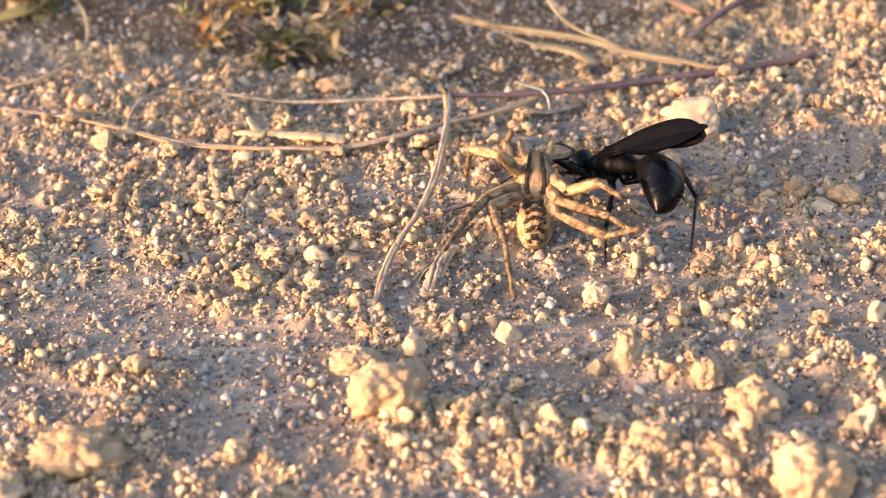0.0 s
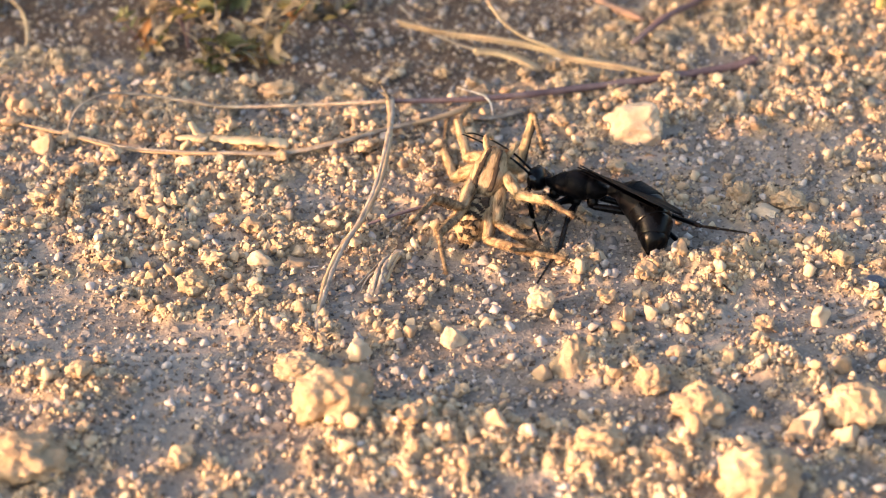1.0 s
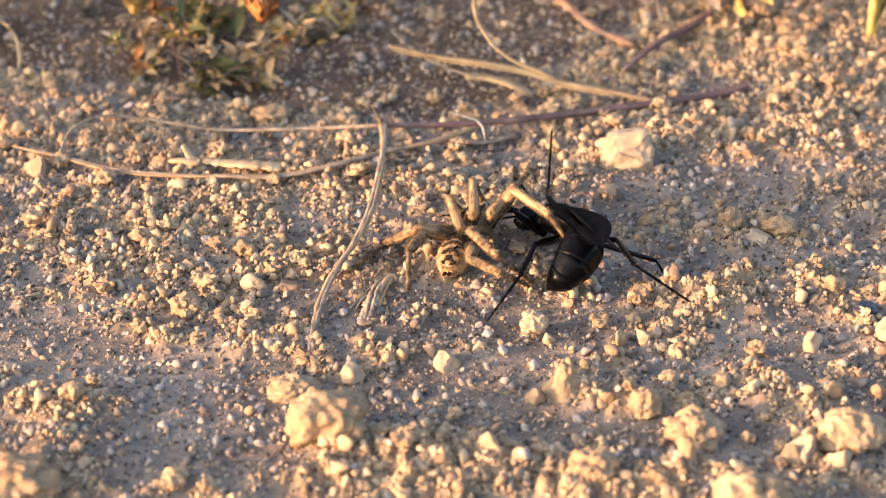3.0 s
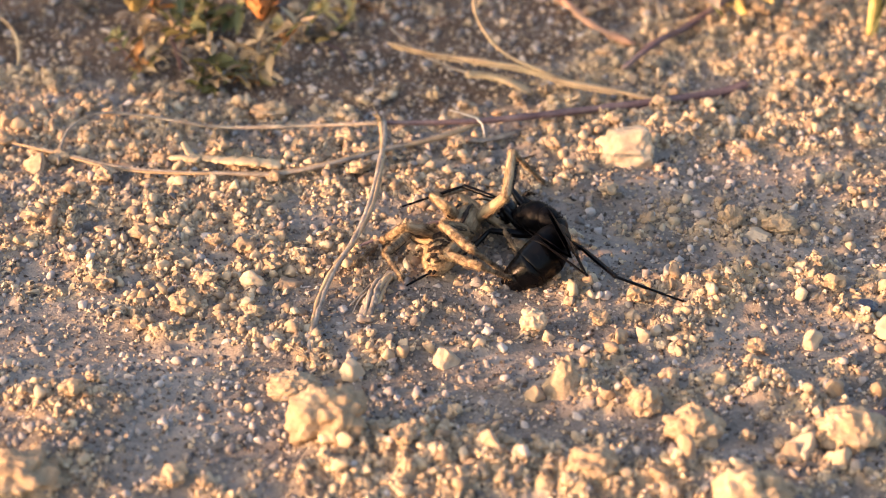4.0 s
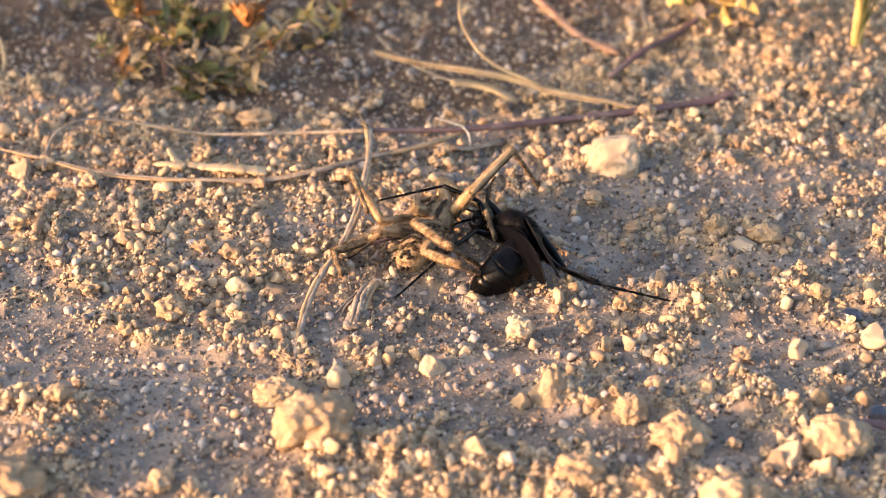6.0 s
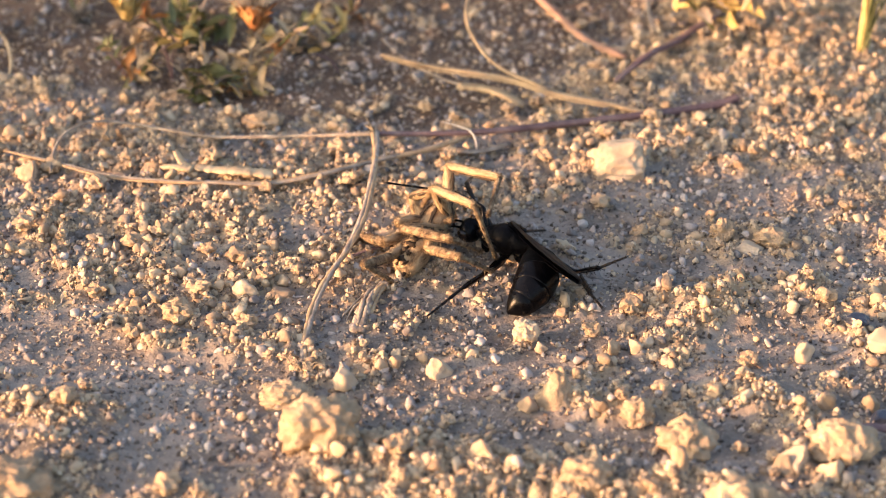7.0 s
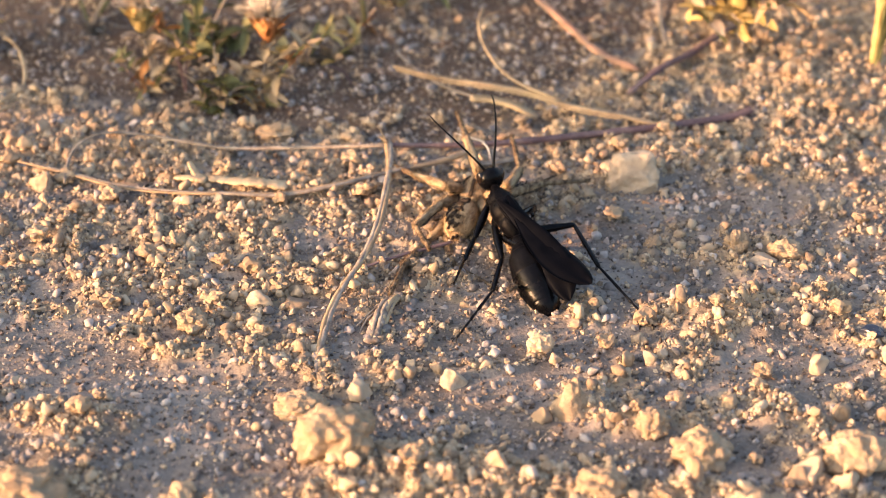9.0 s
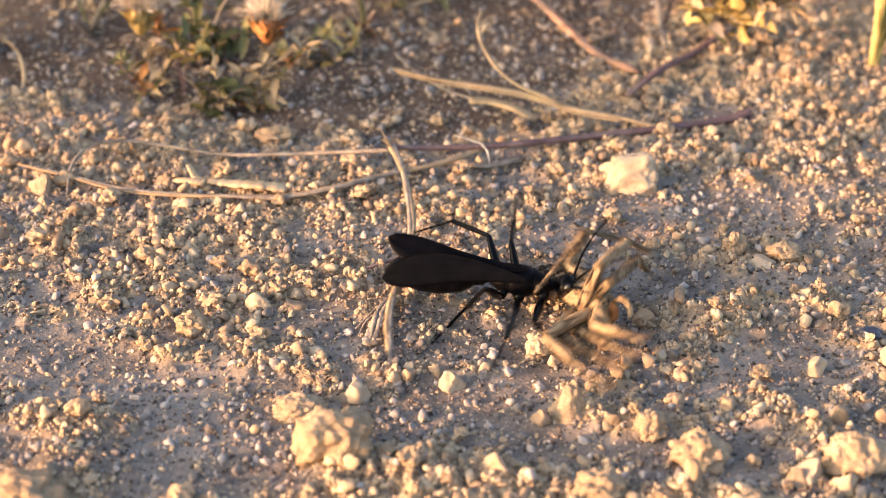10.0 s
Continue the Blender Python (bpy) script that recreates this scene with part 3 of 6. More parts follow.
hang("node_tuft", join([tube([(-13.6, 36.6, 6.0), (-14.2 + 1.1 * math.cos(i * 2.1), 37.0 - 1.6 * (i % 2), 6.0 + 1.0 * (i % 3)),
                              (-14.4 + 2.2 * math.cos(i * 2.1), 37.6 - 3.0 * (i % 2), 5.4 + 1.9 * (i % 3))], 0.22, 0.06, 8, 5, 0.8, 0, 30 + i) for i in range(7)]),
     STRAW, bent, "frayed dry fibres at the node")
loop = empty("looped_stalk", "thin dry stalk in a low loop over gravel", "plant stalk", (-13.6, 36.6, 6.0))
hang("strand", tube(at_ground(THIN, 2.2), 0.44, 0.25, 70, 7, 0.9, 0.05, 41), BARK, loop)

root = np.array([-23.2, -36.0])
tuft = []
rng = np.random.default_rng(5)
for i in range(16):
    a, s = rng.uniform(0, 6.28), rng.uniform(1.5, 3.4)
    b = root + rng.normal(0, 0.9, 2)
    z0 = float(ground_z(*b))
    tuft.append(tube([(b[0], b[1], z0 - 0.2), (b[0] + s * 0.4 * math.cos(a), b[1] + s * 0.4 * math.sin(a), z0 + s * 0.5),
                      (b[0] + s * math.cos(a), b[1] + s * math.sin(a), z0 + s * 0.45)], 0.2, 0.05, 8, 5, 0.7, 0, i))
v, f = join(tuft)
thing("root_tuft", v, f, STRAW, "small tuft of dry root fibres on soil", "plant root")


def litter(name, points, r0, r1, mat, label, flat=0.4, seed=0, category="plant litter", lift=1.25):
    p = [(x, y, max(z, float(ground_z(x, y)) + lift)) for x, y, z in points]
    v, f = tube(p, r0, r1, 30, 10, flat, 0.12, seed, 0.25)
    return thing(name, v, f, mat, label, category)


litter("dry_leaf", [(-46.5, 26.1, 1.8), (-42.5, 25.1, 2.2), (-37.3, 24.2, 2.2), (-31.8, 24.3, 1.8)], 1.0, 1.75, STRAW, "straw-coloured dry leaf on gravel", 0.35, 51, lift=1.9)
litter("dry_leaf", [(-50.3, 29.1, 6.0), (-48.8, 27.5, 4.2), (-47.1, 25.8, 2.2)], 0.6, 1.0, STRAW, "short upright dry leaf scrap on gravel", 0.5, 52, lift=1.6)
litter("dry_leaf", [(-53.0, 27.5, 3.4), (-50.4, 26.4, 2.8), (-46.8, 25.3, 2.2)], 0.65, 1.1, STRAW, "short dry leaf scrap on gravel", 0.5, 53, lift=1.8)


def curled_leaf():
    path = dense([(-10.6, -10.6, 1.2), (-12.2, -14.6, 2.3), (-13.6, -19.0, 2.4), (-14.6, -23.0, 1.6), (-14.9, -25.8, 0.9)], 9)
    ob = empty("curled_leaf", "grey curled dry leaf with pale ribs on gravel", "dry leaf", path[4])
    hang("blade", tube([(x, y, max(z - 0.3, float(ground_z(x, y)) + 0.5)) for x, y, z in path], 0.8, 1.3, 40, 14, 0.5, 0.12, 320, 0.45), BARK, ob, "grey folded leaf blade")
    for i in range(7):
        a = -1.1 + 0.45 * i
        r = (0.8 + 0.5 * math.sin(i * 2.3)) * np.sin(np.linspace(0.5, 2.7, 9) + 0.4 * math.sin(i * 1.7))
        a = a + np.linspace(-0.7, 0.9, 9)
        q = path + np.stack([r * np.sin(a), 0.25 * r * np.sin(a), r * np.cos(a) * 0.7 - 0.5], 1)
        hang("strip", tube(q, 0.55, 0.3, 30, 6, 0.6, 0.2, 300 + i), BARK if i % 2 else STRAW, ob)
    for i, q in enumerate(([(-11.5, -12.0, 1.6), (-14.5, -15.5, 1.5), (-17.6, -20.6, 0.4)], [(-12.6, -15.0, 1.4), (-15.6, -18.5, 1.3), (-17.0, -23.0, 0.3)])):
        hang("shred", tube([(x, y, max(z, float(ground_z(x, y)) + 0.4)) for x, y, z in q], 0.3, 0.16, 20, 6, 0.6, 0.12, 310 + i), BARK, ob, "dark twisted shred")


curled_leaf()
litter("bark_scrap", [(-2.2, 41.3, 0.6), (4.8, 38.2, 1.2), (11.8, 41.0, 0.8)], 1.1, 0.7, BARK, "brown scrap of bark on gravel", 0.35, 56)
litter("twig", [(-17, -2.0, 0.5), (-12.5, 0.3, 1.0), (-7.6, 3.6, 0.9), (-1.6, 6.6, 0.7)], 0.3, 0.4, STEM, "short dark twig among gravel", 0.9, 57)
litter("twig", [(33.3, 63.9, 1.0), (40.7, 72.5, 2.0), (47.3, 82.8, 3.0), (53.9, 90.6, 4.0), (62.0, 100.2, 5.0)], 0.7, 0.9, STEM, "brown dry twig propped on the soil", 0.9, 58, lift=2.6)
litter("fallen_stalk", [(41, 119, 9.0), (48, 108, 7.0), (55, 98, 4.0), (60, 92, 2.5)], 0.75, 0.95, YELLOW, "yellow-green stem leaning to the soil", 0.8, 63, "plant stalk")
litter("twig", [(43.1, 116.1, 6.0), (43.0, 101.5, 3.0), (43.2, 91.4, 0.6)], 0.6, 0.5, BARK, "grey upright twig in the soil", 0.9, 59)
litter("reddish_stem", [(12.1, 121.6, 6.0), (16.1, 111.6, 5.0), (23.5, 97.0, 3.5), (29.0, 87.5, 2.0), (36.5, 77.3, 0.8)], 0.7, 0.95, PINK, "pinkish brown fallen stem", 0.9, 60, "plant stalk")
litter("dry_leaf", [(61.5, -56.0, 2.6), (65.0, -57.0, 3.6), (69.0, -58.0, 3.2), (74.0, -60.5, 1.6)], 0.8, 1.3, STEM, "dark brown curled dry leaf against a clod", 0.45, 64, lift=1.6)
for x, y, sx, sy, turn in ((68.0, -49.7, 5.4, 3.4, 20), (67.9, -23.1, 5.0, 3.0, -15)):
    v, f = rock(int(70 + sx), sx, sy, 1.5, 5, 0.12, 3)
    thing("blue_chip", v, f, SLATE, "small dark blue glossy chip on soil", "chip", smooth=False).matrix_world = pose(x * MM, y * MM, float(ground_z(x, y)) * MM, 6, 0, turn)
litter("twig", [(-92, 62, 0.6), (-88, 70, 2.0), (-90, 80, 4.5), (-95, 88, 5.5)], 0.4, 0.3, STRAW, "curved tan twig beside a weed", 0.9, 61)
litter("twig", [(-100, 50, 1.0), (-94, 54, 1.2), (-89, 61, 0.8)], 0.45, 0.4, STRAW, "tan twig lying on the soil", 0.9, 62)


# ---------------------------------------------------------------- weeds
def leaf_blade(length, width, bend, fold=0.25, n=7):
    """A pointed leaf along +x that bends down, folded along its rib, with a thickness."""
    u = np.linspace(0, 1, n)
    wd = width * np.sin(np.pi * np.clip(u * 0.93 + 0.05, 0, 1)) ** 0.8
    top = []
    for s in (-1, 0, 1):
        top.append(np.stack([length * u, s * wd / 2, -bend * u**2 + fold * abs(s) * wd], 1))
    v = np.concatenate(top)
    v2 = v - (0, 0, 0.07)
    f = []
    for s in range(2):
        for i in range(n - 1):
            a = s * n + i
            f.append((a, a + 1, a + n + 1, a + n))
            b = a + 3 * n
            f.append((b, b + n, b + n + 1, b + 1))
    return np.concatenate([v, v2]), f


def turned(vf, at, rz, ry, rx=0.0, scale=1.0):
    m = np.array(Euler((radians(rx), radians(ry), radians(rz))).to_matrix())
    return vf[0] * scale @ m.T + np.asarray(at, float), vf[1]


def seed_head(seed, size=5.0):
    """A cup of upright bracts and a ball of fluff over it, at the origin, upwards."""
    rng = np.random.default_rng(seed)
    m = np.array(Euler((0, radians(-90), 0)).to_matrix())
    cup = lathe([(-0.2, 0.3, 0.3, 0), (0.3, 0.7, 0.7, 0), (1.4, 1.15, 1.15, 0), (2.6, 1.3, 1.3, 0), (3.4, 1.0, 1.0, 0), (3.8, 0.5, 0.5, 0)], 12)
    bracts = [(cup[0] * (size / 5) @ m.T, cup[1])]
    for a in range(46):
        r, z0 = rng.uniform(0.35, 1.1) * size / 5, rng.uniform(0.0, 2.2)
        ang = a * 137.5
        bracts.append(turned(leaf_blade(size * rng.uniform(0.35, 0.8), rng.uniform(0.7, 1.4), rng.uniform(-0.9, 0.9)), (r * math.cos(radians(ang)), r * math.sin(radians(ang)), z0), ang, -rng.uniform(42, 88), rng.uniform(-35, 35)))
    fluff = []
    for i in range(230):
        d = np.array([rng.normal(0, 0.75), rng.normal(0, 0.75), rng.uniform(0.2, 1.0)])
        d /= np.linalg.norm(d)
        c = np.array([0, 0, 3.6 * size / 5])
        s = size * rng.uniform(0.4, 0.85)
        fluff.append(tube([c + d * 0.6, c + d * s * 0.7, c + d * s + rng.normal(0, 0.25, 3)], 0.10, 0.07, 4, 4, 1, 0, i))
    return join(bracts), join(fluff)


LEAF_MESHES = {}


def leaf_mesh(mat, n):
    if (mat.name, n) not in LEAF_MESHES:
        LEAF_MESHES[mat.name, n] = mesh("leaf", *leaf_blade(2.6 + 0.6 * n, 1.1 + 0.2 * ((n * 3) % 5), 0.3 + 0.35 * n), mat)
    return LEAF_MESHES[mat.name, n]


def weed(name, at, stems, heads, leaves, label, seed, leaf_mat, head_mat=RUST, lowest=3, size=1.0):
    """stems: list of point lists above the foot; heads: tips that carry seed heads; leaves: how many on each stem."""
    rng = np.random.default_rng(seed)
    z = float(ground_z(*at))
    ob = empty(name, label, "plant", (at[0], at[1], z))
    for n, pts in enumerate(stems):
        v, f = tube(pts, 0.42, 0.28, 22, 7, 1, 0.08, seed + n)
        part("stem", v, f, GREEN if n % 2 else BARK, ob)
        p = dense(pts, 40)
        nodes = [int(k) for k in np.linspace(lowest, 36, max(1, leaves // 5))]
        for k in nodes:
            mat = leaf_mat if rng.random() < 0.45 else (GREEN, YELLOW, STRAW, STRAW, BARK, RUST)[int(rng.integers(0, 6))]
            for i in range(int(rng.integers(5, 10))):
                leaf = new("leaf", leaf_mesh(mat, int(rng.integers(0, 5))))
                leaf.parent = ob
                q = (p[k] + rng.normal(0, 0.5, 3)) * MM
                leaf.matrix_basis = pose(q[0], q[1], q[2], rng.uniform(-50, 50), -rng.uniform(-15, 80), rng.uniform(0, 360)) @ Matrix.Scale(size * rng.uniform(0.4, 0.95), 4)
    for n, tip in enumerate(heads):
        b, fl = seed_head(seed + n, 7.4)
        head = part("seed_head", b[0] + np.array(tip), b[1], head_mat, ob, "dried flower head with pointed bracts")
        part("fluff", fl[0] + np.array(tip), fl[1], FLUFF, head, "pale seed fluff")
    return ob


weed("weed", (-62.7, 71.0), [[(0, 0, -0.5), (0.8, 0.5, 4), (0, 1, 8), (-1.2, 1.5, 12.5)], [(0, 0, -0.5), (3, 1, 4), (6, 2, 8), (8, 3, 11)], [(0, 0, -0.5), (-3, 1, 3), (-6, 2, 6)]],
     [(-1.2, 1.5, 12.5)], 24, "withered weed with a yellow dried flower head", 71, STRAW, YELLOW, size=1.25)
weed("weed", (-39.0, 65.0), [[(0, 0, -0.5), (-0.6, 0.5, 4.5), (0.2, 1, 9), (1.0, 1.5, 13.5)], [(0, 0, -0.5), (2.5, 1, 5), (5, 1.5, 9), (8.5, 2, 13)], [(0, 0, -0.5), (-3, 0, 3), (-5, 1, 7)]],
     [(1.0, 1.5, 13.5)], 26, "withered weed with a rusty fluffy flower head", 72, STRAW, RUST, size=1.3)
weed("green_sprout", (-48.2, 62.6), [[(0, 0, -0.5), (0.4, 0.5, 4), (0.2, 1, 8), (-0.5, 2, 14)], [(0, 0, -0.5), (1.6, -0.5, 2), (3.6, -1, 4)], [(0, 0, -0.5), (-1.5, -0.5, 2), (-2.4, -0.6, 4)]],
     [], 26, "small green sprout with narrow leaves", 73, GREEN, lowest=2, size=1.35)
weed("weed", (-52.0, 86.0), [[(0, 0, -0.5), (1, 0, 6), (3, 1, 11), (6, 1, 16)], [(0, 0, -0.5), (-2, 0, 6), (-3, 1, 13)], [(0, 0, -0.5), (6, 0, 5), (11, 1, 8)], [(0, 0, -0.5), (-8, 0, 5), (-14, 1, 9)]],
     [], 22, "low green and yellow weed behind dry stems", 74, GREEN, size=1.5)
weed("weed", (-103.0, 86.0), [[(0, 0, -0.5), (1, 0, 6), (2, 1, 11), (1, 2, 16)], [(0, 0, -0.5), (-3, 0, 5), (-5, 1, 12)], [(0, 0, -0.5), (4, 0, 4), (6, 1, 8)]],
     [], 30, "yellow-green weed with dry lower leaves", 75, YELLOW, size=1.8)
weed("weed", (-27.0, 86.0), [[(0, 0, -0.5), (1, 0, 3), (-1, 1, 6)], [(0, 0, -0.5), (3, 0, 2), (6, 1, 4)], [(0, 0, -0.5), (-5, 0, 2), (-9, 1, 3)]],
     [], 14, "small withered weed with a few yellow leaves", 76, YELLOW, size=1.3)
weed("weed", (-14.0, 110.0), [[(0, 0, -0.5), (-2, 0, 5), (-5, 1, 9)], [(0, 0, -0.5), (3, 0, 4), (7, 1, 6)], [(0, 0, -0.5), (10, 0, 3), (18, 1, 5)]],
     [], 18, "low dull green weed in the shade", 77, GREEN, size=1.2)


# low withered growth round the weeds
for n, (x, y) in enumerate(((-55, 82), (-32, 84), (-42, 98), (-20, 100), (-78, 96))):
    rng = np.random.default_rng(600 + n)
    stems = [[(0, 0, -0.5), (a * 2, b * 2, h * 0.5), (a * 5, b * 5, h)] for a, b, h in ((rng.uniform(-1, 1), rng.uniform(-1, 1), rng.uniform(5, 10)) for _ in range(4))]
    weed("withered_weed", (x, y), stems, [], 7, "low withered weed with brown curled leaves", 610 + n, BARK, size=1.15)


def broad_leaf():
    """The lobed dry leaf beside the rusty flower head."""
    ob = empty("dry_leaf", "lobed tan dry leaf caught on a weed", "dry leaf", (-36.0, 67.5, 9.5))
    for n, (a, b) in enumerate((((0, 0, 0), (6.6, 1.5, 4.8)), ((2.6, 0.6, 1.8), (7.8, 1.0, 2.0)), ((2.2, 0.6, 1.6), (3.8, 1.5, 4.6)), ((0, 0, 0), (-2.5, 0, -2.0)))):
        mid = [(p + q) / 2 + 0.4 for p, q in zip(a, b)]
        part("lobe", *tube([a, mid, b], 0.85, 0.55, 14, 8, 0.3, 0.08, 500 + n), STRAW, ob)


broad_leaf()


def sprig(foot, leaves, label, seed):
    """A thin stem from the soil with a few round leaves at its end."""
    ob = empty("weed_sprig", label, "plant", (foot[0], foot[1], float(ground_z(*foot))), "sprigs among the weeds")
    base = np.array([foot[0], foot[1], float(ground_z(*foot))])
    for n, (p, size, mat) in enumerate(leaves):
        q = np.array(p) - base
        part("stem", *tube([(0, 0, -0.4), q * (0.4, 0.4, 0.6), q], 0.25, 0.16, 14, 6, 1, 0.05, seed + n), STEM, ob)
        part("leaf", *turned(leaf_blade(size * 1.3, size, 0.5, 0.12, 9), q - (0.5 * size, 0.3, -0.2), 20 * n, -25 + 15 * n, -50), mat, ob, "round yellowing leaf")


sprig((-55.4, 70.8), [([-56.4, 68.8, 9.0], 2.6, YELLOW), ([-54.4, 68.3, 8.5], 2.3, YELLOW), ([-57.7, 69.9, 9.5], 1.9, GREEN)], "thin sprig with round yellow leaves", 701)
sprig((-21.8, 75.1), [([-26.8, 72.1, 6.0], 2.2, YELLOW)], "thin sprig with one yellow leaf", 702)
sprig((-63.6, 69.1), [([-68.6, 72.1, 6.0], 2.0, STRAW)], "dry sprig with a tan leaf", 703)
# unseen weeds added beside the place: their leafy tips stand between it and the low sun and dapple the ground
def shade_weed(foot, tips, seed, grown=1.0):
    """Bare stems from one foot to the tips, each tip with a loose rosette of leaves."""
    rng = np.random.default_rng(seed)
    ob = empty("shade_weed", "unseen weed with bare stems and leafy tips, added for shade", "plant", (foot[0], foot[1], float(ground_z(*foot))), "tall weeds beside the gravel")
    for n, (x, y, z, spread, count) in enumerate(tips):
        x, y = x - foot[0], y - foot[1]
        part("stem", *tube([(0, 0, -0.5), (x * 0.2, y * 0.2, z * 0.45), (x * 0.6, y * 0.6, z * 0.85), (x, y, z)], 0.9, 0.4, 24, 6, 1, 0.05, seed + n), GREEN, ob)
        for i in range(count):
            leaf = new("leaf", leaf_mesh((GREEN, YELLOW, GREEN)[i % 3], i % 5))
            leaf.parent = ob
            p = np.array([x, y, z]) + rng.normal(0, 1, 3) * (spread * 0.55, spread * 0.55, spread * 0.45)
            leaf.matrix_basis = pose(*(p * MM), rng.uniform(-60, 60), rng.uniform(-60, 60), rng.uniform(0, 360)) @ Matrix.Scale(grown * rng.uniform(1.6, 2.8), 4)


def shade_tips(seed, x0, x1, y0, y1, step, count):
    """Leafy tips up the sun's way from a stretch of ground, placed to shade it."""
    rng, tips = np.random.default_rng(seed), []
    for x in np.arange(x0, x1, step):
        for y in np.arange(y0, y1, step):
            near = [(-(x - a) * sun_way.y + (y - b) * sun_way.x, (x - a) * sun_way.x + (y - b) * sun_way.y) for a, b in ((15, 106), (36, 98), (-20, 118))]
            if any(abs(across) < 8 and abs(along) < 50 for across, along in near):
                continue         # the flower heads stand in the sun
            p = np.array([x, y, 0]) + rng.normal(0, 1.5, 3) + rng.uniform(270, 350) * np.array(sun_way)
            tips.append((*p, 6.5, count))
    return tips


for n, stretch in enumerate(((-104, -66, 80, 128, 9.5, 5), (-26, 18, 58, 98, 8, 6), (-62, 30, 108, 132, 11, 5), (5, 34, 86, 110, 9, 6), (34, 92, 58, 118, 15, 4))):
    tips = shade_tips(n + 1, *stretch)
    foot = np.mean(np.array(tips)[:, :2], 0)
    shade_weed((float(foot[0]) - 26.0, float(foot[1]) + 62.0), tips, 404 + 10 * n)


# a belt of unseen weeds added behind the place, to hold off sky light
def sky_shade_belt():
    rng = np.random.default_rng(77)
    for n in range(13):
        x, y = -170 + 19 * n + rng.uniform(-5, 5), 150 + rng.uniform(-8, 26)
        tips = [(x + rng.uniform(-16, 16), y + rng.uniform(-8, 14), rng.uniform(18, 95), 15, 9) for _ in range(5)]
        shade_weed((x, y), tips, 430 + n, 2.2)


sky_shade_belt()


def grass(at, blades, label, seed, spread=26.0, height=24.0):
    rng = np.random.default_rng(seed)
    z = float(ground_z(*at))
    ob = empty("grass_tuft", label, "grass", (at[0], at[1], z))
    for i in range(blades):
        a, s = rng.uniform(0, 6.28), rng.uniform(0.5, 1.0)
        dx, dy = math.cos(a) * spread * s * 0.5, math.sin(a) * spread * s * 0.35
        h = height * rng.uniform(0.45, 1.0)
        pts = [(rng.normal(0, 0.8), rng.normal(0, 0.8), -0.4), (dx * 0.25, dy * 0.25, h * 0.5), (dx * 0.65, dy * 0.65, h * 0.92), (dx * 1.15, dy * 1.15, h * rng.uniform(0.5, 1.0))]
        v, f = tube(pts, 0.95, 0.15, 20, 6, 0.35, 0.04, seed + i)
        part("blade", v, f, (GREEN, YELLOW)[i % 2], ob)
    return ob


weed("green_weed", (58.0, 84.0), [[(0, 0, -0.5), (0.5, 0.5, 4), (0, 1, 8), (2, 1, 13)], [(0, 0, 6), (4, 0, 9), (10, 0, 12)], [(0, 0, 6), (-4, 1, 9), (-9, 2, 13)], [(-3, -1, 2), (-8, 1, 7), (-13, 3, 14)]],
     [], 26, "yellow-green weed in dry soil", 81, YELLOW, lowest=14, size=2.0)
grass((85.2, 78.5), 5, "green grass tuft with arched blades", 82, 14, 26)
grass((74.0, 122.0), 12, "yellow-green grass tuft farther back", 83)


# ---------------------------------------------------------------- wasp, in its own millimetres: x ahead, y to its left, z up
wasp = empty("wasp", "glossy black spider wasp with smoky wings gripping a spider", "wasp")
spider = empty("spider", "hairy tan wolf spider with black markings, held by a wasp", "spider")


def hairs(vf, count, length, seed, lean=0.4):
    """Short bristles on a skin, as thin spikes."""
    rng = np.random.default_rng(seed)
    v, f = vf
    out = []
    mid = v.mean(0)
    for q in rng.integers(0, len(f), count):
        p = v[list(f[q])[:4]]
        wgt = rng.random(len(p))
        at = (p * wgt[:, None]).sum(0) / wgt.sum()
        n = np.cross(p[1] - p[0], p[2] - p[0])
        s = np.linalg.norm(n)
        if s < 1e-9:
            continue
        n /= s
        d = n + lean * rng.standard_normal(3)
        d /= np.linalg.norm(d)
        side = np.cross(d, rng.standard_normal(3))
        side *= 0.045 / (np.linalg.norm(side) + 1e-9)
        third = np.cross(d, side)
        e = at + d * length * rng.uniform(0.5, 1.2)
        out.append((np.array([at - side, at + side, at + third, e]), [(0, 1, 3), (1, 2, 3), (2, 0, 3)]))
    return join(out)


def haired(vf, count, length, seed):
    return join([vf, hairs(vf, count, length, seed)])


thorax = lathe([(-2.0, 0.35, 0.35, 0.1), (-1.5, 0.8, 0.8, 0.1), (-0.5, 1.6, 1.6, 0.1), (0.5, 2.05, 2.1, 0.2), (1.3, 2.15, 2.25, 0.3), (1.6, 1.95, 2.05, 0.3), (1.9, 2.3, 2.4, 0.35),
                (3.2, 2.65, 2.8, 0.3), (4.6, 2.6, 2.75, 0.25), (5.4, 2.35, 2.45, 0.2), (5.7, 2.05, 2.1, 0.2), (6.0, 2.25, 2.2, 0.1), (7.0, 2.15, 2.0, 0.0), (8.0, 1.6, 1.5, -0.1), (8.9, 0.95, 0.95, -0.1), (9.9, 0.5, 0.5, 0)], 24)
part("thorax", *haired(thorax, 560, 0.7, 1), VELVET, wasp, "black thorax with short bristles")
part("head", *haired(turned(lathe([(-1.5, 0.5, 0.6, 0), (-1.2, 1.7, 1.6, 0), (-0.5, 2.25, 2.1, 0), (0.3, 2.3, 2.15, 0), (0.9, 1.9, 1.9, -0.1), (1.4, 1.1, 1.3, -0.3), (1.65, 0.5, 0.7, -0.4)], 20), (11.3, 0, 0.1), 0, 22), 80, 0.45, 2), BLACK, wasp, "black head")
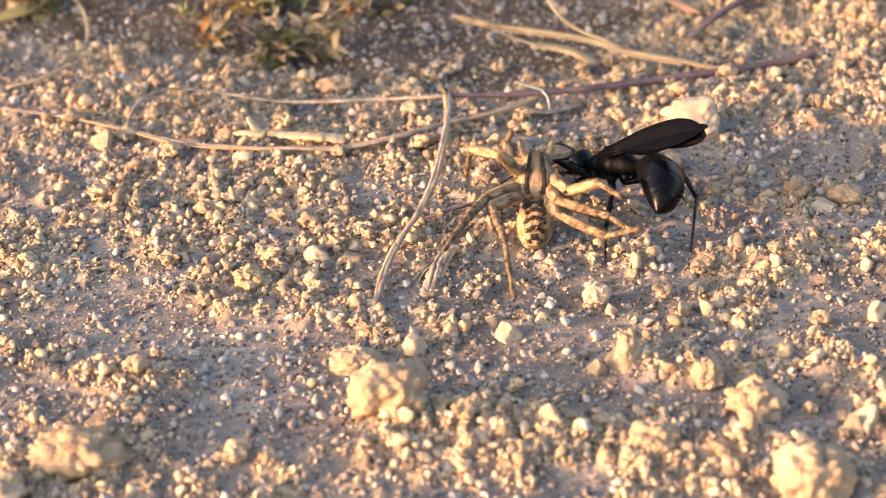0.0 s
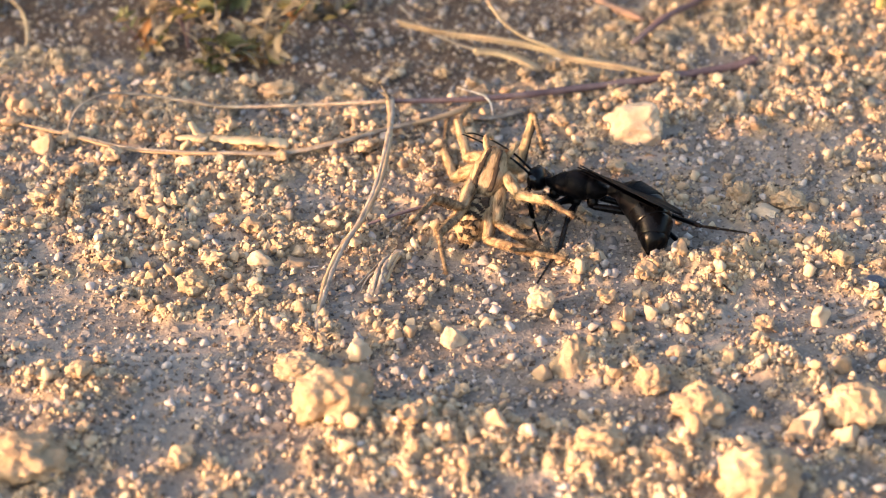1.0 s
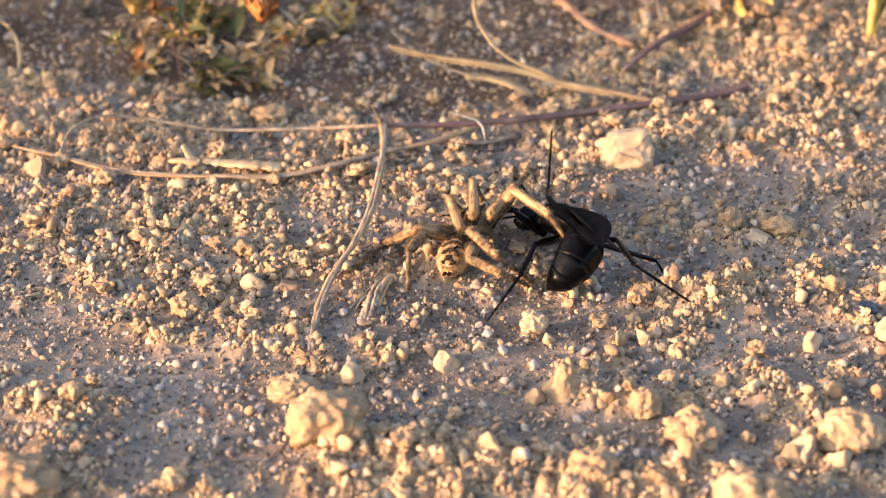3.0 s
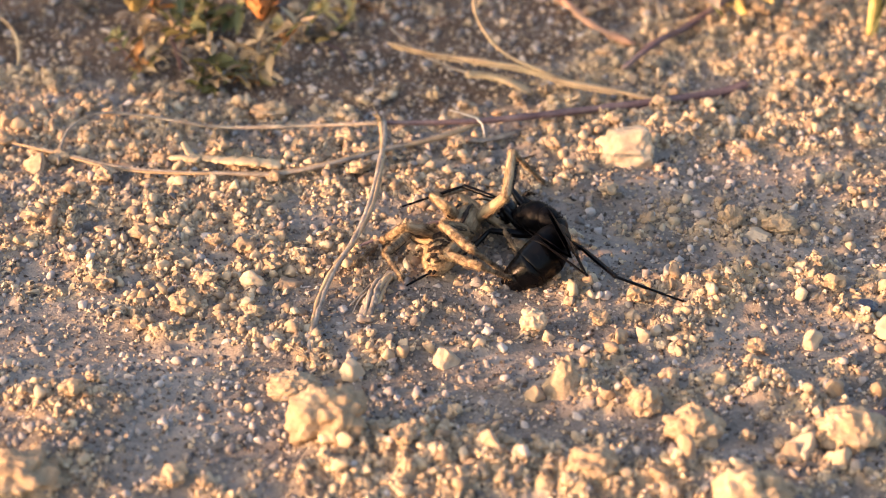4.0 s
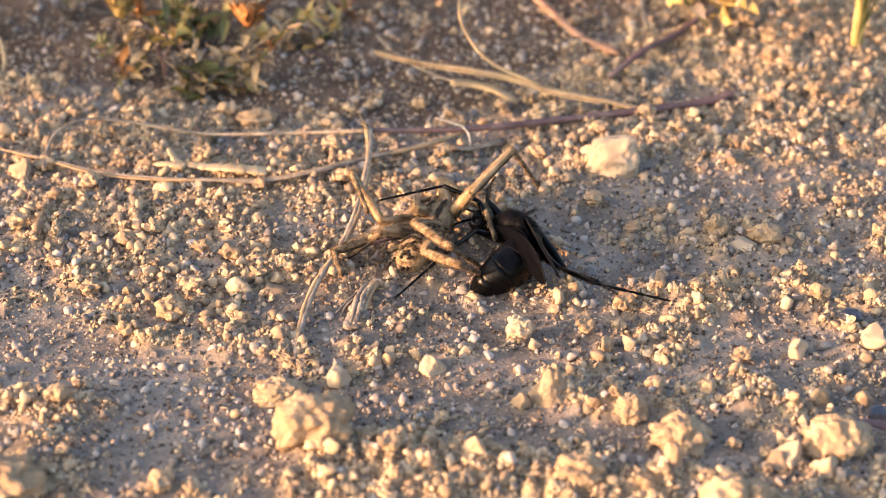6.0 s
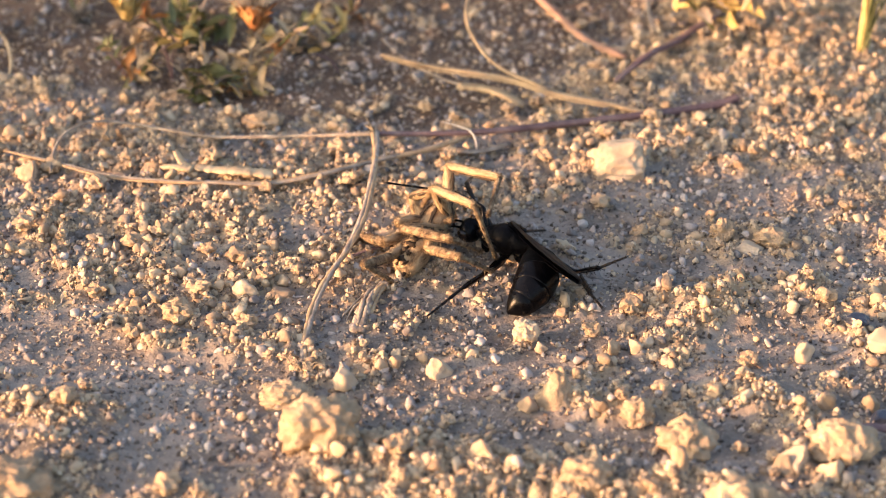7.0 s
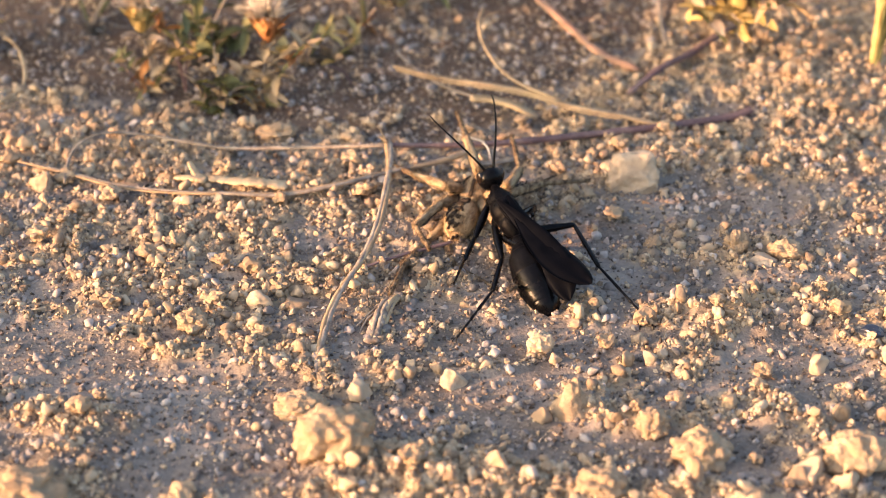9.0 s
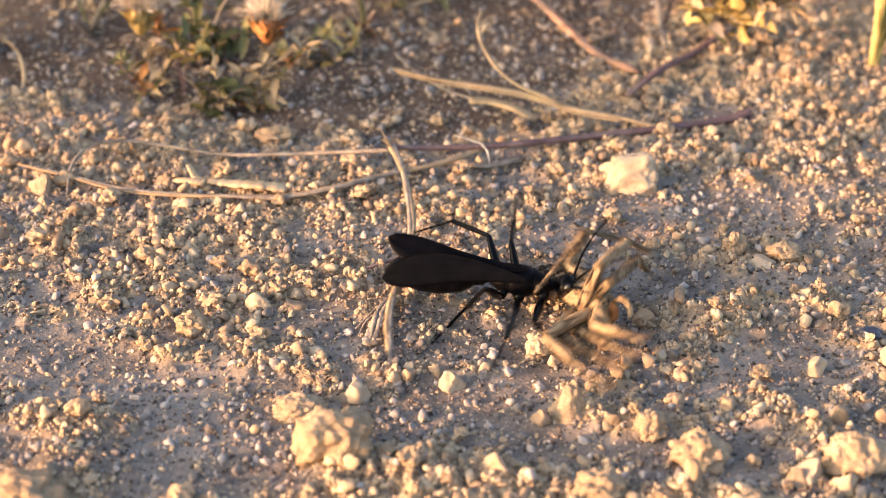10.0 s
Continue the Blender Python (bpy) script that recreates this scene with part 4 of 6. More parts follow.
for s in (-1, 1):
    part("eye", *turned((BALLS[3][0] * (0.95, 0.6, 1.45), BALLS[3][1]), (11.5, s * 1.95, 0.3), s * 18, 22), EYE, wasp, "glossy dark brown eye")
    part("jaw", *tube([(12.4, s * 0.9, -1.4), (13.1, s * 0.95, -2.0), (13.5, s * 0.2, -2.6)], 0.4, 0.12, 10, 8, 1, 0, 3), BLACK, wasp)
ABDOMEN = [(2.6, 0.45, 1.6), (3.2, 1.6, 3.4), (3.4, 3.4, 3.9), (3.2, 3.9, 3.6), (2.9, 3.6, 2.7), (3.1, 2.7, 0.3)]
abdomen = []
for n, (length, r0, r1) in enumerate(ABDOMEN):
    rows = [(u * length, (r0 + (r1 - r0) * (max(u, 0.0) ** (0.7 if n < 2 else 1.6 if n == 5 else 1.0))) * k) for u, k in zip(
        (-0.62, -0.5, -0.3, -0.12, 0, 0.15, 0.35, 0.6, 0.85, 0.97, 1.02) if n else (-0.2, -0.1, -0.05, -0.02, 0, 0.15, 0.35, 0.6, 0.85, 0.97, 1.02),
        (0.5, 0.76, 0.90, 0.97, 0.985, 0.99, 1, 1, 1, 0.995, 0.965))]
    rows = [(x, r, r * 0.95, 0) for x, r in rows]
    abdomen.append(part("abdomen_segment", *haired(lathe(rows, 22), 60, 0.3, 10 + n), BLACK if n in (3, 4, 5) else VELVET, wasp, "black abdomen segment"))


def wing_mesh(side, length=24.0, width=7.6):
    """A veined wing along +x, its stiff front edge on the side given."""
    n, k = 30, 11
    u, c = np.meshgrid(np.linspace(0, 1, n), np.linspace(0, 1, k), indexing="ij")
    full = width * np.clip(0.08 + 1.25 * u - 0.36 * u**2, 0, 1)
    wd = full * np.clip(1 - ((u - 0.60) / 0.402).clip(0) ** 2.2, 0.0, 1) ** 0.62
    x = length * u
    front = -0.22 * width * np.sin(np.pi * u) - 0.3
    y = -side * (front + 0.6 * (full - wd) + c * wd - 2.6 * u)
    z = 0.55 * np.sin(np.pi * c) * wd / width + 0.12 * np.sin(9 * c) * u
    for at, slope in ((0.02, 0.0), (0.16, 0.12), (0.42, -0.08), (0.62, 0.22), (0.82, 0.1)):
        z = z + 0.10 * np.exp(-(((c - at - slope * u) / 0.035) ** 2))
    z = z + 0.08 * np.exp(-(((u - 0.52 - 0.1 * c) / 0.015) ** 2)) + 0.08 * np.exp(-(((u - 0.72 + 0.1 * c) / 0.015) ** 2))
    top = np.stack([x, y, z], -1).reshape(-1, 3)
    v = np.concatenate([top, top - (0, 0, 0.06)])
    f, m = [], n * k
    for i in range(n - 1):
        for j in range(k - 1):
            a = i * k + j
            q = (a, a + k, a + k + 1, a + 1)
            f += [q if side < 0 else q[::-1], tuple(b + m for b in (q[::-1] if side < 0 else q))]
    for i in range(n - 1):
        for a in (i * k, i * k + k - 1):
            f.append((a, a + k, a + k + m, a + m))
    return v, f


wings = []
for s in (1, -1):
    wg = part("wing", *wing_mesh(s), WING, wasp, "smoky blue-black folded wing")
    part("hind_wing", *turned(wing_mesh(s, 17.0, 6.4), (1.2, -s * 0.6, -0.35), s * 4, 1.5), WING, wg, "smoky hind wing")
    wings.append(wg)


def limb(length, r0, r1, swell, spines, seed, hair=0, bristle=0.7):
    """A leg piece along +x with rounded ends; spines: stout spikes towards the far end."""
    u = np.array([-0.02, 0.0, 0.05, 0.15, 0.3, 0.5, 0.7, 0.88, 0.96, 1.0, 1.02])
    r = r0 + (r1 - r0) * u + swell * np.sin(np.pi * np.clip(u, 0, 1)) ** 2
    r = r * np.array([0.3, 0.75, 0.95, 1, 1, 1, 1, 1.05, 1.05, 0.8, 0.3])
    vf = lathe([(x * length, a, a, 0) for x, a in zip(u, r)], 9)
    pieces = [vf]
    rng = np.random.default_rng(seed)
    for i in range(spines):
        x, a = length * rng.uniform(0.35, 1.0), rng.uniform(0, 6.28)
        d = np.array([0.8, math.cos(a), math.sin(a)])
        p = np.array([x, 0, 0])
        pieces.append(tube([p, p + d * 0.5, p + d * rng.uniform(0.8, 1.3)], 0.09, 0.03, 5, 4, 1, 0, i))
    if hair:
        pieces.append(hairs(vf, hair, bristle, seed, 0.6))
    return join(pieces)


def tarsus(length, r0, r1, seed):
    """A foot of five beads that thins out to two claws."""
    cuts = np.array([0, 0.42, 0.62, 0.78, 0.89, 1.0]) * length
    pieces = []
    for i in range(5):
        a, b = cuts[i], cuts[i + 1]
        ra, rb = r0 + (r1 - r0) * a / length, r0 + (r1 - r0) * b / length
        pieces.append(lathe([(a, ra * 0.6, ra * 0.6, 0), (a + 0.1 * (b - a), ra * 0.85, ra * 0.85, 0), (b - 0.12 * (b - a), rb * 1.25, rb * 1.25, 0), (b, rb * 0.8, rb * 0.8, 0)], 8))
        pieces.append(tube([(b, 0, -rb), (b + 0.5, 0.2, -rb - 0.45)], 0.06, 0.02, 4, 4, 1, 0, i))
    for s in (-1, 1):
        pieces.append(tube([(length, 0, 0), (length + 0.4, s * 0.25, 0), (length + 0.6, s * 0.4, -0.35)], 0.09, 0.03, 6, 4, 1, 0, 9))
    return join(pieces)


WASP_HIPS = ((7.5, 1.6, -2.2), (3.5, 1.9, -2.6), (0.5, 1.7, -2.4))
WASP_LEGS = ((7.5, 7.0, 11.5), (8.5, 9.5, 13.0), (10.0, 12.5, 16.0))
SPIDER_HIPS = ((3.2, 2.0, -0.6), (1.2, 2.5, -0.6), (-1.0, 2.5, -0.6), (-2.8, 2.0, -0.6))
SPIDER_LEGS = ((10.5, 11.5, 12.5), (10.0, 11.0, 11.5), (9.5, 10.5, 11.5), (11.0, 12.5, 13.5))

wasp_limbs = []          # fore, middle and hind leg; of each the left and then the right one
for n, (a, b, c) in enumerate(WASP_LEGS):
    for s in (1, -1):
        wasp_limbs.append((part("femur", *limb(a, 0.60, 0.44, 0.26, 0, 60 + n, 60, 0.4), BLACK, wasp),
                           part("tibia", *limb(b, 0.38, 0.40, 0.07, 18, 70 + n, 60, 0.45), BLACK, wasp),
                           part("tarsus", *tarsus(c, 0.29, 0.17, 80 + n), BLACK, wasp)))
for x, y, z in WASP_HIPS:
    for s in (1, -1):
        part("coxa", *haired(turned((BALLS[3][0] * (1.0, 0.8, 1.25), BALLS[3][1]), (x + 0.1, s * (y - 0.45), z + 0.75), 0, 0, s * 25), 50, 0.45, 160), BLACK, wasp)
antennae = []
for s in (1, -1):
    beads = [(0, 0, 0), (2.0, s * 0.2, 0.5), (5.0, s * 0.7, 0.9), (9.0, s * 1.2, 0.7), (12.5, s * 1.4, 0.0), (14.0, s * 1.2, -0.7)]
    antennae.append(part("antenna", *tube(beads, 0.24, 0.12, 44, 8, 1, 0.05, 90), BLACK, wasp, "thin black antenna"))

# ---------------------------------------------------------------- spider, in its own millimetres: the origin in the middle of the front body
part("carapace", *haired(lathe([(-4.3, 0.6, 0.6, 0), (-4.0, 1.8, 1.3, 0), (-2.8, 3.0, 1.9, 0.1), (-1.0, 3.4, 2.1, 0.15), (1.0, 3.1, 2.1, 0.2), (2.6, 2.4, 2.0, 0.2), (4.0, 2.0, 1.8, 0.1), (4.6, 1.5, 1.4, 0), (4.8, 0.7, 0.8, 0)], 22),
                         1100, 0.8, 101), FUR, spider, "tan hairy front body")
for s in (-1, 1):
    v, f = haired(tube([(4.2, s * 1.0, 2.0), (2.0, s * 1.15, 2.42), (-0.6, s * 1.45, 2.28), (-2.6, s * 1.5, 1.9), (-3.6, s * 1.1, 1.4)], 0.35, 0.5, 24, 8, 0.45, 0.15, 3), 160, 0.5, 102)
    part("dark_band", v, f, DARKFUR, spider, "black band along the back")
    v, f = haired(tube([(3.8, s * 1.0, -0.3), (5.0, s * 1.1, -0.9), (5.4, s * 0.9, -2.0), (5.1, s * 0.7, -3.0)], 0.95, 0.6, 14, 10, 1, 0.05, 4), 160, 0.6, 103)
    part("jaw", v, f, ORANGE, spider, "orange-haired jaw")
    part("fang", *tube([(5.1, s * 0.7, -2.9), (5.0, s * 0.4, -3.7), (4.6, s * 0.1, -4.1)], 0.3, 0.06, 8, 7, 1, 0, 5), EYE, spider)
    part("feeler", *haired(tube([(3.6, s * 1.6, -0.6), (6.0, s * 2.6, 0.6), (7.4, s * 2.7, -0.6), (7.8, s * 2.2, -2.4)], 0.55, 0.4, 20, 8, 1, 0.05, 6), 120, 0.6, 104), FUR, spider)
    for x, y, z, r in ((4.55, 0.55, 0.75, 0.42), (3.7, 0.85, 1.6, 0.36), (4.75, 0.3, 0.1, 0.2)):
        part("eye", *turned((BALLS[2][0] * r, BALLS[2][1]), (x, s * y, z), 0, 0), EYE, spider)
belly = lathe([(-4.0, 0.7, 0.7, 0), (-4.6, 1.8, 1.5, -0.1), (-6.0, 2.7, 2.3, -0.1), (-8.0, 3.1, 2.7, -0.2), (-9.8, 3.0, 2.5, -0.3), (-11.5, 2.4, 2.0, -0.5), (-12.7, 1.5, 1.3, -0.7), (-13.2, 0.6, 0.6, -0.8)], 22)
belly = (belly[0], [q[::-1] for q in belly[1]])
part("abdomen", *haired(belly, 1600, 0.5, 105), FUR, spider, "tan hairy abdomen with black chevrons")
def back_z(x, y):
    """The top of the abdomen at x, y."""
    row = np.array([(-4.6, 1.8, 1.4), (-6.0, 2.7, 2.2), (-8.0, 3.1, 2.5), (-9.8, 3.0, 2.2), (-11.5, 2.4, 1.5), (-12.7, 1.5, 0.6)])[::-1]
    return float(np.interp(x, row[:, 0], row[:, 2])) * math.sqrt(max(0.05, 1 - (y / float(np.interp(x, row[:, 0], row[:, 1]))) ** 2))


for i in range(5):
    x, r = -5.4 - 1.55 * i, (1.5, 1.7, 1.9, 1.4, 1.0)[i]
    line = [(x - 0.9 * abs(u) ** 1.4, u * r, back_z(x - 0.9 * abs(u) ** 1.4, u * r) + 0.02) for u in (-1, -0.75, -0.4, 0, 0.4, 0.75, 1)]
    part("chevron", *haired(tube(line, 0.42, 0.30, 26, 7, 0.7, 0.6, i), 190, 0.75, 110 + i), DARKFUR, spider, "black chevron mark")
for s in (-1, 1):
    v, f = haired(tube([(-4.9, s * 1.1, back_z(-4.9, 1.1)), (-5.8, s * 1.5, back_z(-5.8, 1.5)), (-6.9, s * 1.7, back_z(-6.9, 1.7))], 0.75, 0.55, 10, 8, 0.7, 0.2, 7), 60, 0.5, 118)
    part("shoulder_patch", v, f, DARKFUR, spider, "black patch on the abdomen")
    part("spinneret", *tube([(-12.9, s * 0.35, -0.8), (-13.6, s * 0.4, -0.8), (-14.2, s * 0.45, -0.7)], 0.35, 0.2, 8, 7, 1, 0, 8), DARKFUR, spider)
spider_limbs = []        # four left legs from the front, then four right ones
for s in (1, -1):
    for n, (a, b, c) in enumerate(SPIDER_LEGS):
        spider_limbs.append((part("femur", *limb(a, 0.92, 0.80, 0.32, 0, 120 + n, 700, 0.62), FUR, spider),
                             part("tibia", *limb(b, 0.80, 0.62, 0.12, 8, 130 + n, 700, 0.58), BROWNFUR if n > 1 else FUR, spider),
                             part("tarsus", *limb(c, 0.46, 0.32, 0.04, 6, 140 + n, 340, 0.6), FOOTFUR, spider)))
        for piece, length, r in zip(spider_limbs[-1][:2], (a, b), (0.88, 0.69)):
            for side in (-1, 1):
                line = [(length * u, side * r * 0.72, -r * (0.75 + 0.2 * math.sin(9 * u + n))) for u in (0.08, 0.3, 0.5, 0.7, 0.92)]
                part("dark_streak", *haired(tube(line, 0.26, 0.26, 14, 6, 1, 0.3, n), 40, 0.4, 150 + n), DARKFUR, piece, "dark streak along the leg")


# ---------------------------------------------------------------- movement
def axes(x, z):
    """A turn whose x axis points along x and whose z axis lies near z."""
    x = Vector(x).normalized()
    y = Vector(z).cross(x)
    if y.length < 1e-4:
        y = Vector((0, 1, 0)).cross(x)
    y.normalize()
    return Matrix((x, y, x.cross(y))).transposed().to_4x4()


def from_rest(rest, way):
    return Vector(rest).rotation_difference(Vector(way)).to_matrix().to_4x4()


def placed(p, turn):
    return Matrix.Translation(Vector(p) * MM) @ turn


rows_of, wasp_rows, spider_rows = {}, [], []


def key(ob, t, m, most=180.0):
    """Keep a row for walk(). From row to row a thing turns the short way, and round its own x axis by no more than most degrees."""
    rows = rows_of.setdefault(ob.name, (ob, []))[1]
    if rows:
        x, y, old = m.to_3x3().col[0], m.to_3x3().col[1], rows[-1][1].to_3x3()
        short = old.col[0].rotation_difference(x).to_matrix() @ old
        twist = math.degrees(math.atan2(y.dot(short.col[2]), y.dot(short.col[1])))
        turn = Matrix.Rotation(radians(max(-most, min(most, twist))), 3, x) @ short
        m = Matrix.Translation(m.translation) @ turn.to_4x4()
    rows.append((t, m))


def arc(a, b, u):
    """The direction a share u of the way from a to b."""
    a, b = Vector(a).normalized(), Vector(b).normalized()
    if a.dot(b) < -0.995:
        b = (b + a.orthogonal().normalized() * 0.15).normalized()
    return a.slerp(b, u)


def steps(rows):
    """Row by row, and in small eased steps from each to the next: the two rows, the time, the share of the way."""
    for a, b in zip(rows, rows[1:]):
        n = max(2, min(8, round((b[0] - a[0]) * 15)))
        for i in range(n):
            s = i / n
            yield a, b, a[0] + (b[0] - a[0]) * s, s * s * (3 - 2 * s)
    yield rows[-1], rows[-1], rows[-1][0], 0.0


def limb_keys(t, u, limbs, hips, lengths, old, young):
    """old, young: knee, ankle and tip of each leg, in the body's millimetres, in the rows before and after; every leg bends at its joints in between."""
    for n, (leg, hip, size) in enumerate(zip(limbs, hips, lengths)):
        side = 1 if hip[1] > 0 else -1
        at = Vector(hip)
        ends = [[Vector(hip)] + [Vector(j[9 * n + 3 * k:9 * n + 3 * k + 3]) for k in range(3)] for j in (old, young)]
        for k, ob in enumerate(leg):
            way = arc(ends[0][k + 1] - ends[0][k], ends[1][k + 1] - ends[1][k], u)
            key(ob, t, placed(at, from_rest((0, side, 0), way) @ pose(0, 0, 0, 0, 0, 90 * side)), 25.0)
            at = at + way * size[k]


def wasp_at(t, at, ahead, up, tail, curl, left_wing, right_wing, left_face, right_face, feeler, joints):
    wasp_rows.append((t, tail, curl, left_wing, right_wing, left_face, right_face, feeler, joints))
    key(wasp, t, placed(at, axes(ahead, up)))


def spider_at(t, at, ahead, up, joints):
    if spider_rows and Vector(ahead).angle(Vector(spider_rows[-1][2])) > 1.2:
        t0, at0, ahead0, up0, _ = spider_rows[-1]      # a half-way row for a wide turn
        key(spider, (t0 + t) / 2, placed((Vector(at0) + Vector(at)) / 2, axes(arc(ahead0, ahead, 0.5), arc(up0, up, 0.5))))
    spider_rows.append((t, at, ahead, up, joints))
    key(spider, t, placed(at, axes(ahead, up)))


def wasp_parts():
    hips = [(x, s * y, z) for x, y, z in WASP_HIPS for s in (1, -1)]
    lengths = [size for size in WASP_LEGS for s in (1, -1)]
    for a, b, t, u in steps(wasp_rows):
        chord, curl = arc(a[1], b[1], u), a[2] + (b[2] - a[2]) * u
        hinge = Vector((-1, 0, 0.12)).cross(chord)
        hinge = hinge.normalized() if hinge.length > 0.05 else Vector((0, 1, 0))
        p = Vector((-1.5, 0, 0.1))
        for n, (ob, (length, _, _)) in enumerate(zip(abdomen, ABDOMEN)):
            way = Matrix.Rotation(radians(curl) * (n - 2.5) / 5.0, 3, hinge) @ chord
            key(ob, t, placed(p, axes(way, hinge.cross(way))), 25.0)
            p = p + way * length * 0.97
        for k, (wg, s) in enumerate(zip(wings, (1, -1))):
            way, face = arc(a[3 + k], b[3 + k], u), arc(a[5 + k], b[5 + k], u)
            key(wg, t, placed(Vector((4.5, s * 0.6 * face.z, 0.6 + (0.2 if s > 0 else 0))) + face * 2.9, axes(way, face)), 80.0)
        feeler = arc(a[7], b[7], u)
        for ob, s in zip(antennae, (1, -1)):
            way = feeler if s > 0 else Vector((feeler.x, -feeler.y, feeler.z * 0.4)).normalized() * 0.6 + feeler * 0.4
            key(ob, t, placed((12.3, s * 0.7, 0.9), from_rest((1, 0, 0), way.normalized())), 25.0)
        limb_keys(t, u, wasp_limbs, hips, lengths, a[8], b[8])


def spider_parts():
    hips = [(x, s * y, z) for s in (1, -1) for x, y, z in SPIDER_HIPS]
    for a, b, t, u in steps(spider_rows):
        limb_keys(t, u, spider_limbs, hips, SPIDER_LEGS + SPIDER_LEGS, a[4], b[4])


def motions():
    wasp_at(0.0, (19.4, 2.7, 9.1), (-0.711, 0.648, -0.272), (-0.201, 0.183, 0.962), (-0.772, 0.603, -0.203), 70,
            (-0.968, -0.145, 0.204), (-0.985, -0.001, 0.173), (0.049, 0.689, 0.723), (0.165, 0.29, 0.943), (0.656, 0.754, -0.032),
            (12.6, 5, 2.1, 19, 4, -0.4, 13, 13.7, 0.7, 14.5, 1.1, -1.7, 11.2, 6.9, 0.3, 20.6, 0.6, -1.8, -2.5, 7.7, -1, -7, 15.4, -4.2, -15.1, 25.4, -5.8, 11.9, -1, -3.1, 7.4, 7, -1, -0.6, 16.9, 2, -6.7, -5.2, -2.2, -16.4, 2.6, -3.4, -25.1, 15.6, -6.9, -2.2, -10.4, -6.4, -9.1, -0.3, -4, -21, 9.9, -0.9))
    wasp_at(0.5, (21.8, 2.9, 8.8), (-0.911, 0.254, -0.325), (-0.313, 0.087, 0.946), (-0.408, 0.787, -0.463), 80,
            (-0.902, 0.432, -0.005), (-0.827, 0.562, 0.003), (-0.171, -0.348, 0.922), (-0.302, -0.448, 0.842), (0.812, 0.126, 0.57),
            (11.1, 6.5, 2.1, 15.6, 1.2, 1.2, 21.4, -8.4, -1.1, 14.7, -3.5, -3.3, 14.1, 2.9, -0.4, 11.2, 12.8, 4.5, 1, 9.5, 0.2, 1.2, 2.4, -6.1, -5.6, 12.8, -2.4, 11.2, -4.9, -4.7, 9.4, 4, -1.9, 5.9, 15.8, 2.4, -5.9, 9.4, -2.4, -9.2, 21.4, -2.2, -14, 36.5, -4.7, -4.7, -7.5, -8.7, -9.8, 3.8, -10.2, -12.5, 19.5, -8.9))
    wasp_at(1.0, (23.6, 1.6, 6), (-0.926, 0.378, 0), (0, 0, 1), (-0.723, 0.608, -0.329), 98,
            (-0.934, 0.356, -0.012), (-0.882, 0.471, 0.028), (-0.167, -0.407, 0.898), (-0.241, -0.502, 0.831), (0.846, 0.054, 0.531),
            (9.9, 8.1, 0.8, 10.5, 4.5, -5.2, 5.3, 14.5, -3.1, 12.9, -6.8, -1.9, 12.4, 0.1, -1.6, 9.4, 10.6, 2.2, 2.1, 10.2, -1.2, 0, 19.4, -0.9, -0.9, 32.3, 0, 5.4, 6.1, -0.4, 3.7, 14.8, 2.9, 7.8, 5.1, -4.7, -9.2, -0.7, -3.3, -19.5, 5.9, -5.8, -29.6, 18.1, -3.7, -9.2, -3.7, -3.9, -19.5, 2.9, -1.5, -30.2, 12.9, 4.9))
    wasp_at(1.5, (17.2, -0.5, 8), (-0.736, 0.633, -0.241), (-0.293, 0.023, 0.956), (-0.864, 0.463, -0.196), 50,
            (-0.993, 0.111, -0.042), (-0.96, 0.278, -0.044), (-0.003, 0.331, 0.944), (-0.129, -0.296, 0.946), (-0.237, 0.802, 0.548),
            (7.5, 7.6, 2.3, 13.2, 6.2, -1.6, 6.5, 15.2, 1, 14.5, -4.1, -1.7, 20.5, -7.5, -3.2, 13.8, -0.5, 3, -2, 7, 1.3, -8.3, 14, -0.2, -13.3, 25.5, -3.7, 11.6, -2.3, -5, 6.6, 4.8, -1.1, -1.3, 13.6, 4.3, -7.2, -4.2, -4.7, -18, 2, -5.6, -32.1, 7.9, -10.5, -4.2, -8, -8.6, -13.9, -0.5, -6.1, -24.4, 10.2, -0.6))
    wasp_at(2.0, (20.2, -1.8, 8.3), (-0.701, 0.637, -0.321), (-0.404, 0.017, 0.915), (-0.365, 0.893, -0.263), 98,
            (-0.903, 0.424, 0.064), (-0.851, 0.518, 0.087), (-0.265, -0.669, 0.694), (-0.408, -0.756, 0.512), (0.926, 0.043, -0.376),
            (9, 4.2, 4.7, 14.1, 5, -0.1, 9.9, 15.6, 1.4, 11.8, -1, 3.9, 17.8, -4.6, 3.9, 26.6, -11.1, 0.3, -0.9, 8.2, 1.1, -6.2, 16, 0.1, -10.8, 28.1, -1, 11.4, -2.8, 0.4, 18.6, -8.5, -2.1, 10, -1.3, 4.6, -8.8, -1.6, -0.5, -5.4, -4.8, -12.1, -19.9, 1.1, -15.4, -7.8, 3.9, -1.9, -18.3, 10.6, -1, -9.7, -0.5, -8.7))
